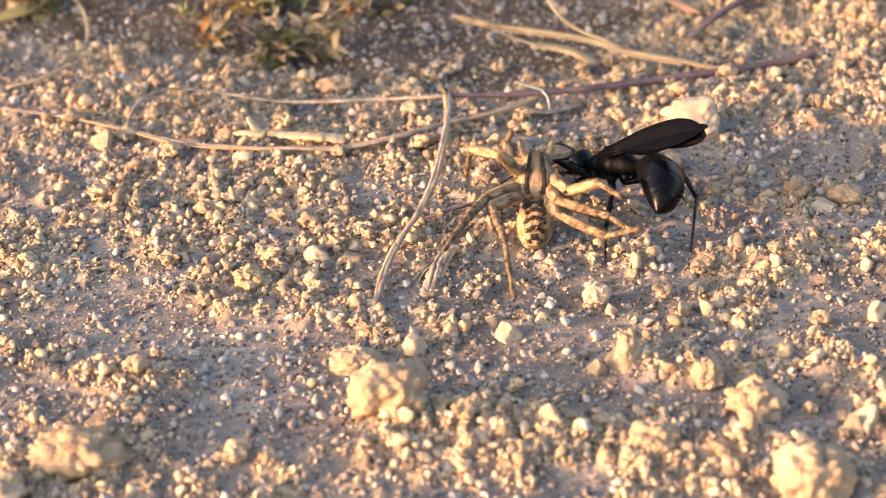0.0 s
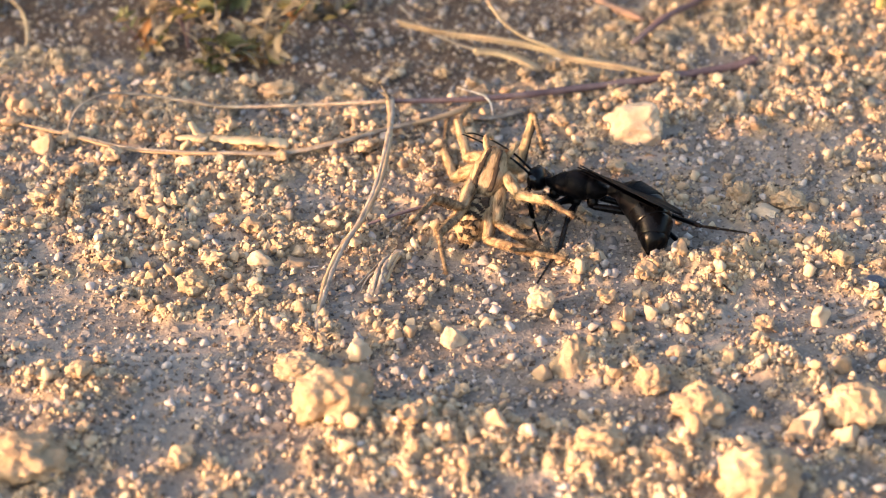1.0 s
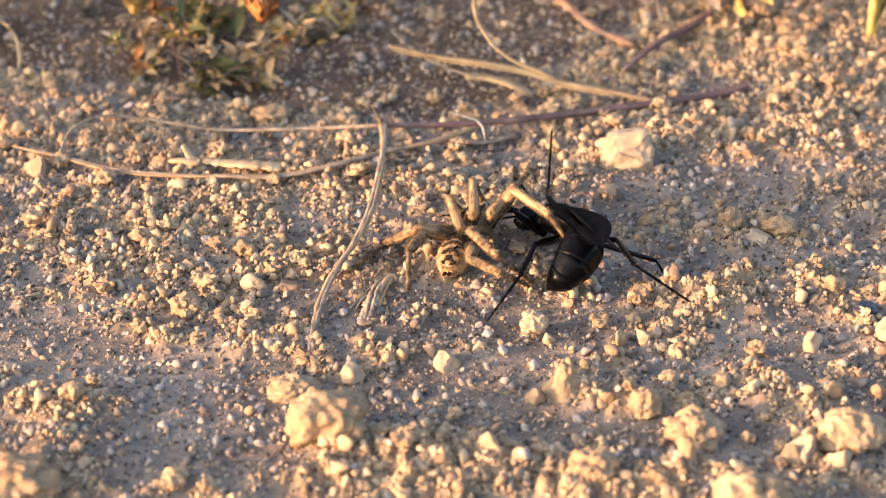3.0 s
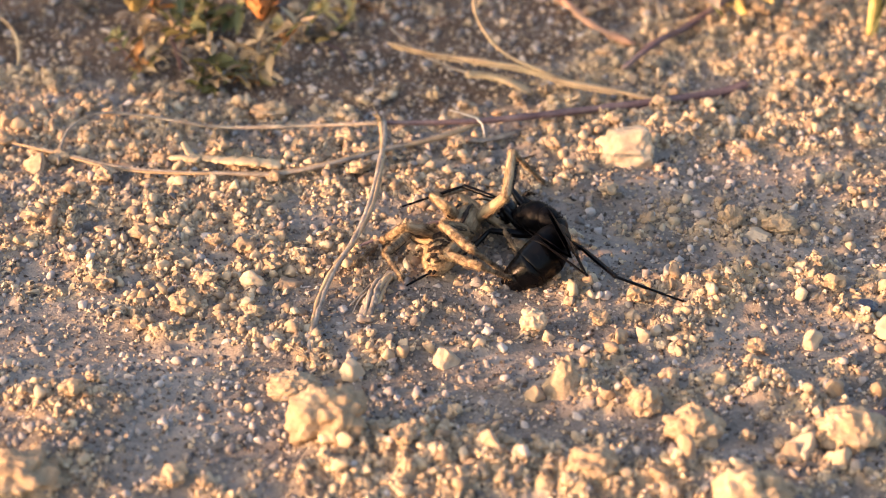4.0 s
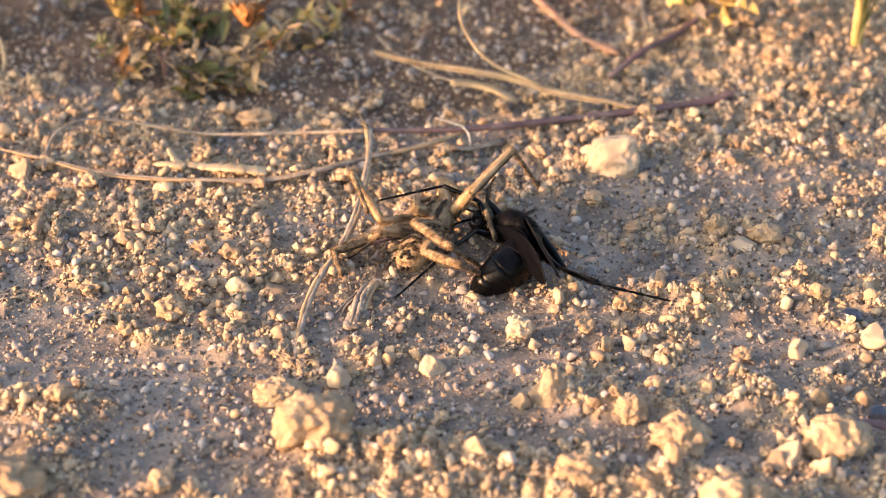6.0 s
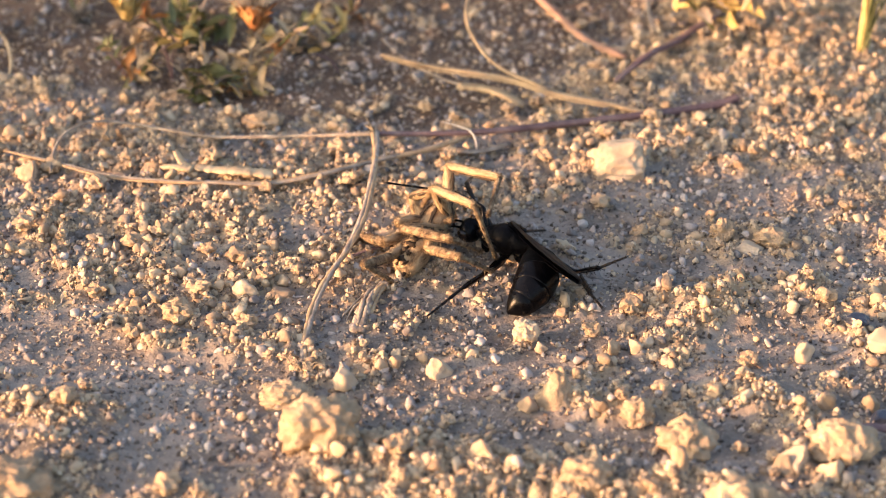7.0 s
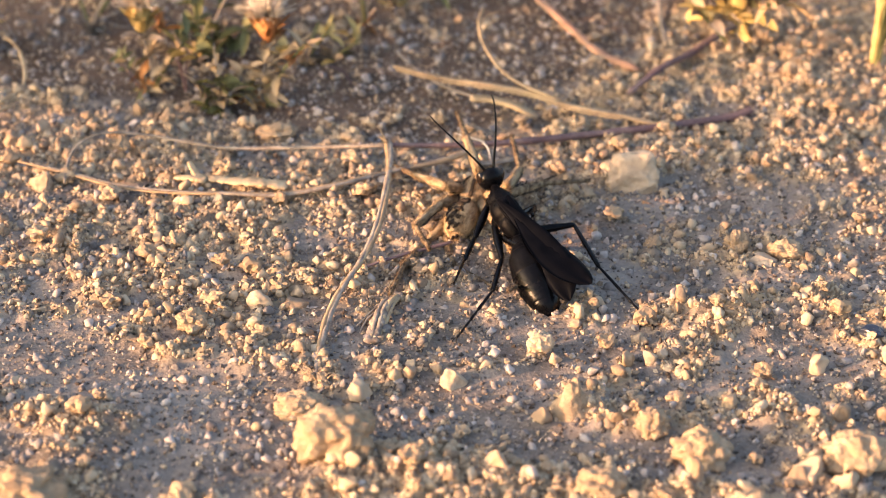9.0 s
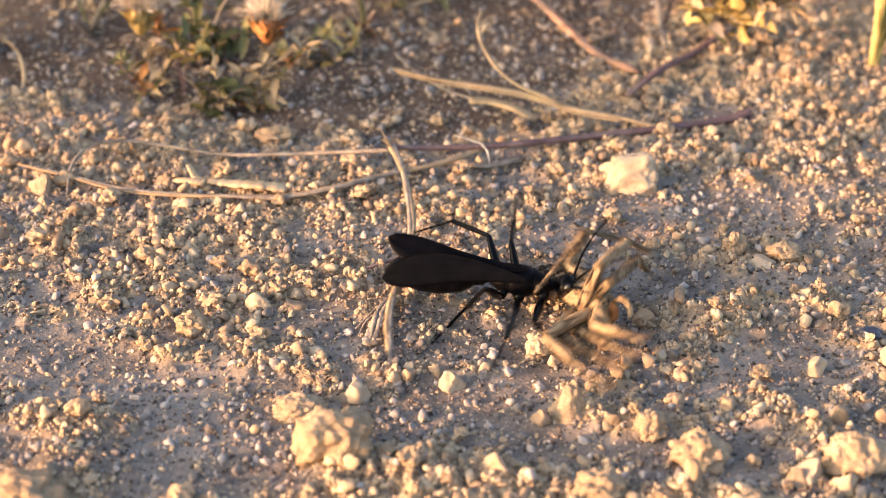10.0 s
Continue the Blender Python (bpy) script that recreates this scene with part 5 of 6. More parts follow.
    wasp_at(2.5, (21.6, -4.6, 8.4), (-0.665, 0.659, -0.352), (-0.424, 0.055, 0.904), (-0.311, 0.923, -0.229), 98,
            (-0.939, 0.345, -0.01), (-0.893, 0.45, 0.015), (-0.242, -0.639, 0.73), (-0.365, -0.743, 0.561), (0.983, 0.068, -0.172),
            (7.3, 5, 4.5, 14.1, 4.8, 3, 25.4, 2.9, 1.4, 13.6, -3.6, 1.7, 20, -5.9, 3.4, 29.1, -12.6, 1.3, -1.8, 7.8, 0.5, -5.9, 16.3, -0.1, -12.5, 27.5, 0.4, 10.3, -5.8, 0.8, 17.4, -11.7, -1.6, 26.6, -20.4, -4.2, -9.3, -0.1, -3.3, -19, 7.7, -2, -19.5, 1.5, -16.7, -8, 3.5, -2.4, -1.9, -4.4, -9.9, -14.7, 3.7, -4.7))
    wasp_at(4.0, (16.8, -2.6, 6.9), (-0.691, 0.685, -0.231), (-0.446, -0.153, 0.882), (0.13, 0.991, -0.025), 98,
            (-0.925, 0.361, 0.115), (-0.825, 0.556, 0.1), (0.315, 0.901, -0.297), (-0.561, -0.827, -0.027), (0.914, 0.107, -0.391),
            (11.6, 0.3, 3.9, 18.4, 0.2, 5.4, 25.3, 9.1, 7.9, 13.7, -5, 0.3, 16.9, -11.2, 0.7, 22.5, -18.6, -6.1, 9.5, 6, 1.8, 5.8, 13.9, 5.5, 11.9, 25.3, 7.1, 11.4, -4.6, -1.1, 17.3, -10, -6.2, 7.6, -4.5, 0.5, -9.2, 3.8, -1.2, -20.7, 8.6, -0.6, -26.4, 1.7, -13.8, -6.8, 4, 1.3, -16.7, 10.3, 5.8, -7.4, 4.8, -6.1))
    wasp_at(4.5, (17.4, -3.9, 7.1), (-0.687, 0.674, -0.272), (-0.472, -0.129, 0.872), (0.555, 0.829, 0.063), 98,
            (-0.825, 0.552, 0.125), (-0.806, 0.555, 0.204), (0.557, 0.83, 0.009), (-0.573, -0.819, -0.036), (0.929, 0.281, -0.243),
            (11.3, 0, 4.1, 15.7, 1, 9.4, 22.9, 9.3, 12.7, 12.3, -4.6, 2.7, 16.2, -7.2, -2.5, 6.5, -1.8, 0.4, 8.1, 0.7, 4.4, 7.4, 9.8, 6.9, 13, 21.5, 6.2, 11.4, -5, -2.1, 3.9, -1.7, 2.7, 11.8, -8.9, -4.7, -8.4, 6.1, -1, -20.2, 10, 0.2, -25.8, 3.7, -13.4, -4.8, 6.8, -2.2, -16.2, 11.3, 0.3, -9.6, 1.5, -10.5))
    wasp_at(5.0, (17.7, -3.8, 6.9), (-0.66, 0.714, -0.234), (-0.454, -0.131, 0.881), (0.073, 0.997, 0.005), 93,
            (-0.888, 0.457, 0.05), (-0.764, 0.639, 0.09), (0.453, 0.888, -0.079), (-0.638, -0.728, -0.252), (0.939, 0.171, -0.299),
            (11.4, 0.2, 4, 16, 2.1, 9, 26.5, 6.8, 8.9, 13.9, -5, -0.1, 19.3, -7.9, -3.5, 11.5, -2.7, 3.2, 9.2, 4, 3.3, 7, 12.6, 6.8, 12, 24.6, 6.8, 10.8, -6.3, -2.7, 3.3, -2.6, 1.9, 12.2, -9.2, -4.9, -8.6, 5.8, -1.4, -20.4, 9.8, -0.6, -27, 2.2, -13, -6.4, 5.6, -2.6, -17.9, 10.2, -0.9, -30.5, 16.1, 7))
    wasp_at(5.5, (16.2, -1.8, 7), (-0.665, 0.702, -0.256), (-0.466, -0.122, 0.876), (0.305, 0.951, 0.055), 82,
            (-0.906, 0.4, 0.139), (-0.796, 0.588, 0.148), (0.363, 0.903, -0.231), (-0.605, -0.78, -0.157), (0.924, 0.193, -0.331),
            (11.2, -0.1, 4.1, 16.6, 1.2, 8.4, 23.2, 10.2, 11, 14.3, -4.6, -1.1, 18.8, -9.3, -3.6, 26.5, -16.8, -7.8, 6.6, 4.5, 4.9, 3.5, 12.7, 8.7, 6, 25.4, 8.5, 11.3, -5, -3.9, 3.8, -1.8, 0.9, 12.2, -9, -5.8, -8.2, 6.7, -2.1, -20.3, 9.9, -1.8, -28.5, 3.2, -13.8, -6.8, 4.6, -5.1, -19, 6.1, -3.3, -32.7, 12, 2.6))
    wasp_at(7.0, (13, -4.5, 5.4), (-0.788, 0.609, -0.091), (-0.277, -0.218, 0.936), (-0.351, 0.936, 0.026), 80,
            (-0.918, 0.394, 0.04), (-0.878, 0.452, 0.161), (-0.296, -0.75, 0.591), (-0.317, -0.798, 0.512), (0.85, -0.238, -0.47),
            (9.6, -3, 3.3, 16.5, -3.6, 4.5, 25.6, 1.8, 8.9, 12, -3.7, 3.4, 17.2, -8.2, 2.3, 22.9, -15.7, -4.3, 1.2, 8.9, 1.6, -0.8, 17, 6.3, -3.3, 28.5, 11.8, 9.2, -7.8, -4.8, 1.9, -3.4, -0.5, 6, -11.9, -9.5, -8, -2.1, -6, -17.2, 1.6, 1.6, -12.8, -10, -8.4, -8.1, -2.6, -7.3, -16.5, 4.8, -1.7, -26.7, 13.5, 7.1))
    wasp_at(7.5, (9.8, 0.5, 5), (-0.881, 0.473, 0), (-0.162, -0.301, 0.94), (-0.388, 0.916, 0.104), 80,
            (-0.864, 0.485, 0.136), (-0.812, 0.535, 0.233), (-0.304, -0.716, 0.628), (-0.342, -0.76, 0.553), (0.91, -0.167, -0.38),
            (12.6, -0.8, 2.7, 17.5, -4.2, 6.5, 24.3, -11.6, 1, 11.4, -7.1, -5.5, 14.4, -12.7, -8.4, 10.9, -7.3, 1.1, 3.1, 9.5, 1.2, 2.5, 17.9, 5.6, 2.6, 27.4, 14.5, 8.5, -8.6, -4.4, 14.5, -14.8, -8.3, 11.5, -7.6, 2.1, -9.2, 0.8, -4.8, -18.9, 7.9, -1.6, -34.5, 8.4, 1.9, -8.9, -1.6, -5.8, -16.6, 7.4, -1.6, -23.1, 17.7, 8.7))
    wasp_at(8.0, (7.9, 0.1, 5), (-0.796, 0.606, 0), (-0.207, -0.272, 0.94), (-0.489, 0.849, 0.2), 80,
            (-0.941, 0.332, 0.067), (-0.907, 0.383, 0.175), (-0.221, -0.75, 0.624), (-0.232, -0.801, 0.551), (0.901, -0.005, -0.435),
            (12.3, -0.6, 3.1, 17.7, -4.8, 1.5, 25.4, -11.1, -4.1, 12.5, -6.7, -4.4, 18.8, -9.8, -3.6, 25.2, -14, 5, 3.7, -0.6, 5.5, 9, -7, 0.9, 16.3, -15.2, -6, -1.3, 2.1, 3.2, 3.6, -5, -0.7, 10, -12.8, -9, -8.6, -1.2, -5.5, -19.6, 3.5, -2.1, -35.3, 4.1, 1.1, -8.5, -3.5, -6.4, -17.4, 3.8, -1.4, -26.7, 12.5, 8.2))
    wasp_at(8.5, (7.7, -0.2, 5), (-0.748, 0.664, 0), (-0.227, -0.256, 0.94), (-0.554, 0.812, 0.186), 70,
            (-0.958, 0.28, 0.059), (-0.93, 0.329, 0.164), (-0.187, -0.768, 0.613), (-0.194, -0.818, 0.541), (0.962, -0.041, -0.27),
            (12.6, 0.2, 3.1, 18.4, -3.6, 3.4, 26.6, -9.7, -2, 13.8, -5.3, -3.7, 20, -8.3, -2.2, 29.1, -12.6, 3.4, -2.5, 7.2, 0.3, -6.5, 15.2, 3.5, -11.5, 26.4, 7.9, 11, -5.4, -0.6, 16.6, -11.6, -5, 25, -19.2, -11.4, -8.2, -1.9, -5.8, -19.7, 2.2, -2.9, -35.4, -0.8, -2.7, -8.3, -4.1, -6.6, -17.3, 3.1, -1.8, -27.4, 10.9, 7.9))
    wasp_at(9.0, (8.9, 0.6, 7.9), (-0.332, 0.844, 0.422), (0.098, -0.414, 0.905), (-1, 0, -0.011), 9,
            (-0.969, -0.239, 0.056), (-0.974, -0.202, 0.106), (-0.053, 0.428, 0.902), (0.084, 0.118, 0.989), (0.7, 0.478, 0.531),
            (1.6, 6.2, -2.5, -3.8, 10.3, -0.4, -11.8, 15.7, 5.7, 13.2, -4.4, -6.2, 14.4, -10.6, -9.3, 20.1, -18.2, -15.8, -4.7, 3.6, -1.1, -12.4, 8.5, 1.6, -20.9, 18.2, 3.2, 8, -8, -6.5, 2, -4.4, 0, 7, -8.7, -11.2, -7.5, -0.1, 3.3, -3.2, -4.5, -7.6, -13.1, 0.5, 3.9, -0.4, -11.7, -2.2, -12.3, -11.1, 1.5, -27.7, -14.5, 4.1))
    wasp_at(9.2, (8.2, -5.8, 11.4), (-0.237, 0.892, 0.384), (0.098, -0.371, 0.923), (-1, 0, -0.011), 9,
            (-1, -0.007, -0.005), (-0.994, -0.056, 0.092), (-0.007, 0.325, 0.946), (0.092, -0.004, 0.996), (0.613, 0.731, 0.301),
            (2.7, 5.8, -6.2, -3.4, 8.7, -4.5, -12.1, 12.4, 2, 10.5, -7.3, -6.1, 13, -9.7, -12.2, 20, -13.3, -20.5, -4.5, 4.1, -0.7, -13, 7.7, 1.3, -23.8, 13.7, 5.6, 0.2, -8.9, -6.1, -7.5, -8.1, -0.7, -0.7, -13.3, -10.4, -3.7, 8.4, 3.8, 5.7, 10.2, -4.3, 19.8, 16.9, -7.9, -6.1, -9.1, -4, -17.4, -10.1, 1.3, -33, -13.2, 2.7))
    wasp_at(9.5, (15.6, -15.3, 11), (0.648, 0.581, 0.492), (-0.366, -0.329, 0.87), (-1, 0, -0.012), 61,
            (-0.997, -0.016, 0.072), (-0.998, -0.038, 0.053), (0.073, -0.076, 0.994), (0.064, -0.462, 0.885), (0.43, 0.185, 0.884),
            (13, 3.7, -6.8, 17.1, 6.7, -11.6, 21, 12.1, -21, 4.3, -8.2, -0.4, 6.7, -5.5, -6.4, 11.5, 1, -14.6, -3.1, 7, -0.7, -8.2, 13, -5.9, -16.1, 11.4, 4.3, -0.4, -8.8, 0.5, 0.4, -7.3, -8.9, -4.6, -18.5, -4.4, -3.6, 9.3, 2.7, -1.6, 21.1, -0.9, 0.7, 36.9, -0.6, -6.8, -6.4, 2.5, -4.1, -7.7, -9.6, -8.4, -21, -1.9))
    wasp_at(9.7, (12.2, -13.5, 9.9), (0.79, 0.454, 0.412), (-0.357, -0.205, 0.911), (-1, 0, -0.011), 9,
            (-0.998, -0.016, 0.064), (-0.999, -0.027, 0.043), (0.062, -0.556, 0.829), (0.05, -0.658, 0.751), (0.214, -0.346, 0.913),
            (13, 5, -5.9, 16.8, 9.2, -10.1, 20.3, 16.2, -18.6, 6.8, -8.9, -0.5, 8.7, -5.4, -6.3, 12.4, 0.6, -15.3, -1.5, 7.1, 1.8, -3, 14.8, -3.5, -10, 6.6, 3.8, 1.3, -10.1, -3.6, -0.7, -19.3, -3.6, 7.2, -18.9, -14, -1.8, 11.4, -1.3, -3.2, 21.6, -8.3, -10.1, 10.4, 0.8, -6, -8.4, 1.2, -11.8, 1.4, -3.8, -25.7, -4.8, 1.1))
    wasp_at(10.0, (6.5, -13.3, 6.2), (0.993, -0.106, -0.042), (0.041, -0.004, 0.999), (-1, 0, -0.011), 9,
            (-0.996, 0.045, 0.06), (-0.998, -0.02, -0.01), (0.03, -0.56, 0.83), (0.02, -0.86, 0.51), (0.481, 0.412, 0.774),
            (9.3, 8.9, -2.3, 12, 2.6, -0.6, 13.3, -8, 3.5, 6.7, -9.1, -2.1, 7.9, -15.3, 0.8, 8.4, -5.8, -5.7, 1.2, 7.9, 3, 1, 17.4, 2.2, 0.5, 30.3, 1, 3.6, -10, 0.1, 2.8, -19.4, 0.5, 0.4, -32.1, -0.9, -2.8, 9.4, 3, -10, 19.1, -0.1, -15, 4.8, 4.9, -1.7, -9.4, 3.5, -5.2, -1.3, -5.3, -11.2, -16.1, -6.4))
    spider_at(0.0, (3, -0.3, 8.4), (0.02, 0.839, 0.544), (0, -0.544, 0.839),
              (8.1, 4.6, -9.5, 16.8, 5.8, -17, 12.2, 4.5, -5.4, 0, 5.9, 8.7, 5.4, 11.4, 0.8, 6.2, 12.6, -10.6, -6.1, 8.1, 5.2, -13.9, 11.7, 11.2, -22.5, 14.1, 18.4, -8.7, 7.4, 6.9, -18.6, 4.7, 14.1, -31.1, 2.9, 18.9, 8.3, -1, -9.7, 14.9, -6.1, -17.6, 10.6, -13.5, -8.6, -5.5, -5.6, 6.2, -8.7, -10.5, 15.4, -15.7, -14.2, 23.8, -7.3, -3.7, 6.4, -11.9, -12.7, 9.3, -18.8, -16.1, 17.9, -10.4, -3.8, 7.2, -17.5, -11.8, 13.5, -22, -16.8, 25.3))
    spider_at(0.5, (2.7, -1.5, 8.4), (0.02, 0.839, 0.544), (0, -0.544, 0.839),
              (7.5, 4.4, -9.9, 16.1, 5.7, -17.4, 12, 4.4, -5.6, -0.8, 5.4, 8.8, 5.4, 10.5, 1.3, 5.4, 11.6, -10.2, -5.7, 7.7, 5.8, -14, 10.7, 11.6, -22.7, 13.9, 18.3, -10.4, 4.8, 6.8, -18.7, 4, 16.1, -31.4, 2.7, 20.6, 8.5, -1.6, -9.6, 15.2, -6.6, -17.5, 10.9, -12.6, -7.5, -5.2, -6.6, 6, -10.1, -11.2, 14.6, -16.9, -12.7, 23.8, -7.4, -4.2, 6.2, -12.1, -13.1, 9.2, -18.5, -16.6, 18.2, -9.8, -3.9, 7.7, -16.6, -13, 13, -21.1, -15.8, 25.4))
    spider_at(1.0, (4.7, 2.1, 9), (0.331, 0.743, 0.582), (-0.078, -0.593, 0.801),
              (5.9, 6.9, -9.5, 14.5, 12.3, -14.8, 22.8, 12.9, -24.1, 1.4, 7.7, -9.1, 8.5, 12.9, -15.7, 17.5, 16, -22.2, -9, 1.5, 4.5, -12.4, 4.4, 14, -20.7, 4.5, 22, -11.8, 1.7, 5.7, -18.9, 1.1, 16, -28, -4.3, 24.4, 6.8, -2.2, -10.5, 14, -3.4, -1.6, 5.2, -8.5, 5.7, -4.6, -7.3, 6, -7.6, -13.6, 14.5, -12.2, -20.3, 22.6, -9.4, -4.9, 3.2, -12.5, -14.9, 4.2, -17.3, -10.9, 13.8, -12.9, -4.3, 3.2, -15.6, -14, 10.6, -19.2, -21.1, 21.5))
    spider_at(1.5, (2.7, 1.6, 7.6), (0.28, 0.82, 0.5), (-0.097, -0.494, 0.864),
              (-1.7, 1.9, 8.7, 4.7, 7.8, 1.1, 10.6, 12.3, -8.9, 4.5, 6.8, -9, 11.9, 12.4, -14.9, 8.1, 10.4, -4.3, -8.2, 5, 5.1, -16.6, 7.2, 10.9, -25.9, 12.6, 15.2, -9.9, 3.2, 7.7, -19.4, 2, 15.7, -30.8, -3.2, 20.9, 9.1, -2.4, -9.3, 13, -3.8, 1.5, 5, -12.1, 6.5, -5.7, -6.9, 5.2, -8.9, -16.1, 10.2, -13.6, -20.4, 19.8, -10.1, -3.8, 1.9, -13.1, -13.7, 3.3, -17.2, -19.5, 12.3, -13.4, -4, 1.3, -17.5, -12.5, 9.5, -18.5, -23.9, 16.7))
    spider_at(2.0, (2.2, 3.4, 4.6), (0.299, 0.947, 0.12), (-0.088, -0.098, 0.991),
              (-3.6, -3.9, 4.8, 7.6, -1.2, 5.3, 13.2, 1.3, -5.6, -6, -2.1, 4.5, 4.2, 1.8, 4.8, -6.1, -3, 5.9, -8.8, 3.9, 4.6, -18.8, 2.9, 7.7, -30, 0.4, 7.8, -11.1, 4.6, 6.1, -6.6, 13.7, -1.2, -19.6, 16.1, 1.6, -5, -4.9, 5.3, 5.8, -6.2, 1.6, 17.8, -3.3, -0.7, -3.7, -10.2, 3.5, -11, -18.3, 4.7, -4.5, -18.9, -4.7, -8.5, -4.9, 4.6, -16.2, -12, 5.9, -10.6, -15.6, -3.5, -12.8, -5.4, 2.3, -21.4, -13.6, 6.4, -11.7, -14.5, -3))
    spider_at(2.5, (3.4, 1.6, 4.5), (0.321, 0.942, 0.1), (-0.11, -0.068, 0.992),
              (-3.9, -3.2, 5.1, 7.2, -0.3, 5.9, 13.1, 2.6, -4.8, -6.2, -1.5, 4.8, 4, 2.7, 5.3, 9.2, 4, -4.8, -8.6, 4.7, 4.6, -18.7, 3.3, 7.5, -29.8, 0.6, 7.3, -10.9, 5.2, 6.1, -6.4, 14.6, -0.9, -19.5, 16.7, 1.7, -5.1, -4.3, 5.5, 5.8, -5.2, 1.9, 17.7, -2, -0.1, -4.2, -9.6, 3.9, -11.3, -17.9, 4.8, -4.6, -18, -4.6, -8.6, -4.3, 4.7, -16.2, -11.6, 5.7, -10.2, -14.8, -3.7, -13, -4.9, 2.4, -21.4, -13.3, 6.1, -11.6, -13.7, -3.1))
    spider_at(4.0, (0.8, 0.1, 4.3), (0.36, 0.93, 0.08), (-0.139, -0.031, 0.99),
              (-4.3, -0.4, 6.3, 4.4, 6.3, 2.8, 15.7, 4.9, -2.3, -8.5, 0.8, 1.4, -2.2, 9.6, -0.7, -7.6, 1.1, 4.8, -8.9, 5, 4.1, -19.2, 5.1, 6.1, -28.1, -2, 7.6, -10.9, 4.8, 6.3, -5.5, 13.2, -1.3, -18.3, 11.8, 2.7, 0.5, -9.3, 6.4, 11.5, -6.9, 8.8, 18.3, -9, -1.5, 9.4, 3.2, 0, 3.8, -6.1, -1.7, -5.5, -12.8, -0.9, -8.1, -0.8, 5.5, -14.6, -9, 5, -8, -11.7, -4, -13.2, -3.3, 2.8, -20.6, -12.8, 6.1, -10.5, -13.3, -2.8))
    spider_at(4.5, (0.3, 2.3, 4.3), (0.381, 0.921, 0.08), (-0.151, -0.024, 0.988),
              (-4.4, -0.5, 6.2, 4.1, 6.5, 2.8, 15.5, 5.5, -2.2, -8.5, 0.8, 1.1, -2.4, 9.8, -0.8, -7.7, 1.1, 4.6, -9, 4.9, 3.9, -19.3, 4.8, 5.8, -28.1, -2.5, 7.2, -11.1, 4.7, 6.1, -5.9, 13.3, -1.3, -18.7, 11.6, 2.5, 0.4, -9.4, 6.3, 11.3, -6.8, 8.8, 18.2, -8.6, -1.5, 9.1, 3.6, 0, 3.9, -5.9, -1.9, -5.3, -12.8, -1.3, -8.2, -1, 5.4, -14.5, -9.3, 4.6, -7.8, -11.8, -4.4, -13.2, -3.6, 2.6, -20.5, -13.3, 5.7, -10.3, -13.4, -3.2))
    spider_at(5.0, (0.4, 0.2, 4.3), (0.381, 0.921, 0.08), (-0.151, -0.024, 0.988),
              (-4.3, -0.4, 6.3, 4.2, 6.5, 2.9, 15.6, 5.5, -2.1, -8.5, 0.8, 1.4, -2.4, 9.8, -0.6, -7.6, 1.1, 4.8, -8.9, 5, 4.1, -19.2, 4.8, 6, -28, -2.5, 7.4, -10.9, 4.7, 6.3, -5.7, 13.3, -1.2, -18.5, 11.5, 2.7, 0.5, -9.3, 6.5, 11.5, -6.6, 8.9, 18.4, -8.4, -1.3, 9.1, 3.6, 0.2, 3.8, -5.9, -1.6, -5.4, -12.8, -1, -8.1, -0.9, 5.5, -14.4, -9.3, 4.8, -7.7, -11.7, -4.2, -13.1, -3.5, 2.8, -20.4, -13.2, 5.9, -10.2, -13.4, -2.9))
    spider_at(5.5, (-0.2, 4.1, 4.4), (0.38, 0.92, 0.1), (-0.185, -0.03, 0.982),
              (-4.5, -0.6, 6.1, 4, 6.4, 2.7, 15.3, 5.5, -2.4, -8.5, 0.8, 1, -2.5, 9.9, -0.7, -7.6, 1, 4.5, -9, 4.9, 4, -19.3, 4.7, 6, -28, -2.7, 7.2, -11, 4.6, 6.2, -6, 13.4, -1.1, -18.8, 11.5, 2.9, 0.3, -9.7, 5.9, 11.2, -7.1, 8.4, 18, -8.6, -2, 9.1, 3.6, -0.3, 3.9, -5.8, -2.3, -5.3, -12.8, -1.9, -8.3, -1.2, 5.3, -14.6, -9.5, 4.4, -8, -11.7, -4.8, -13.2, -3.6, 2.4, -20.4, -13.5, 5.3, -10.4, -13.4, -3.7))
    spider_at(7.0, (-2.7, 3, 4.9), (0.402, 0.903, 0.151), (-0.401, 0.026, 0.916),
              (-5.7, 2, 5, 3.4, 0.9, -1.9, -4.2, -7.6, 3.2, 9.1, 8.4, 1.1, 3.6, -0.4, 4.8, 7.1, 8.2, -1.9, -9.4, 3.8, 3.6, -3.7, 12.4, 2, -14.3, 9.3, 5.4, -13.2, 1, 2.9, -23.9, -2.2, 8.5, -15.1, 0.9, -1.3, -1.5, -5.2, 8.2, -6.9, -15.3, 6.9, -4.8, -13.1, -5.2, 6.7, -3.9, 7.6, 4.5, -14.3, 5.1, -6.7, -16.9, 4.5, -8.3, -0.6, 5.2, -10.5, -10.7, 3.1, -2.4, -9.1, -4.9, -12.2, -6.7, 2.8, -18.9, -17.1, 4.5, -9.5, -14.7, -4.9))
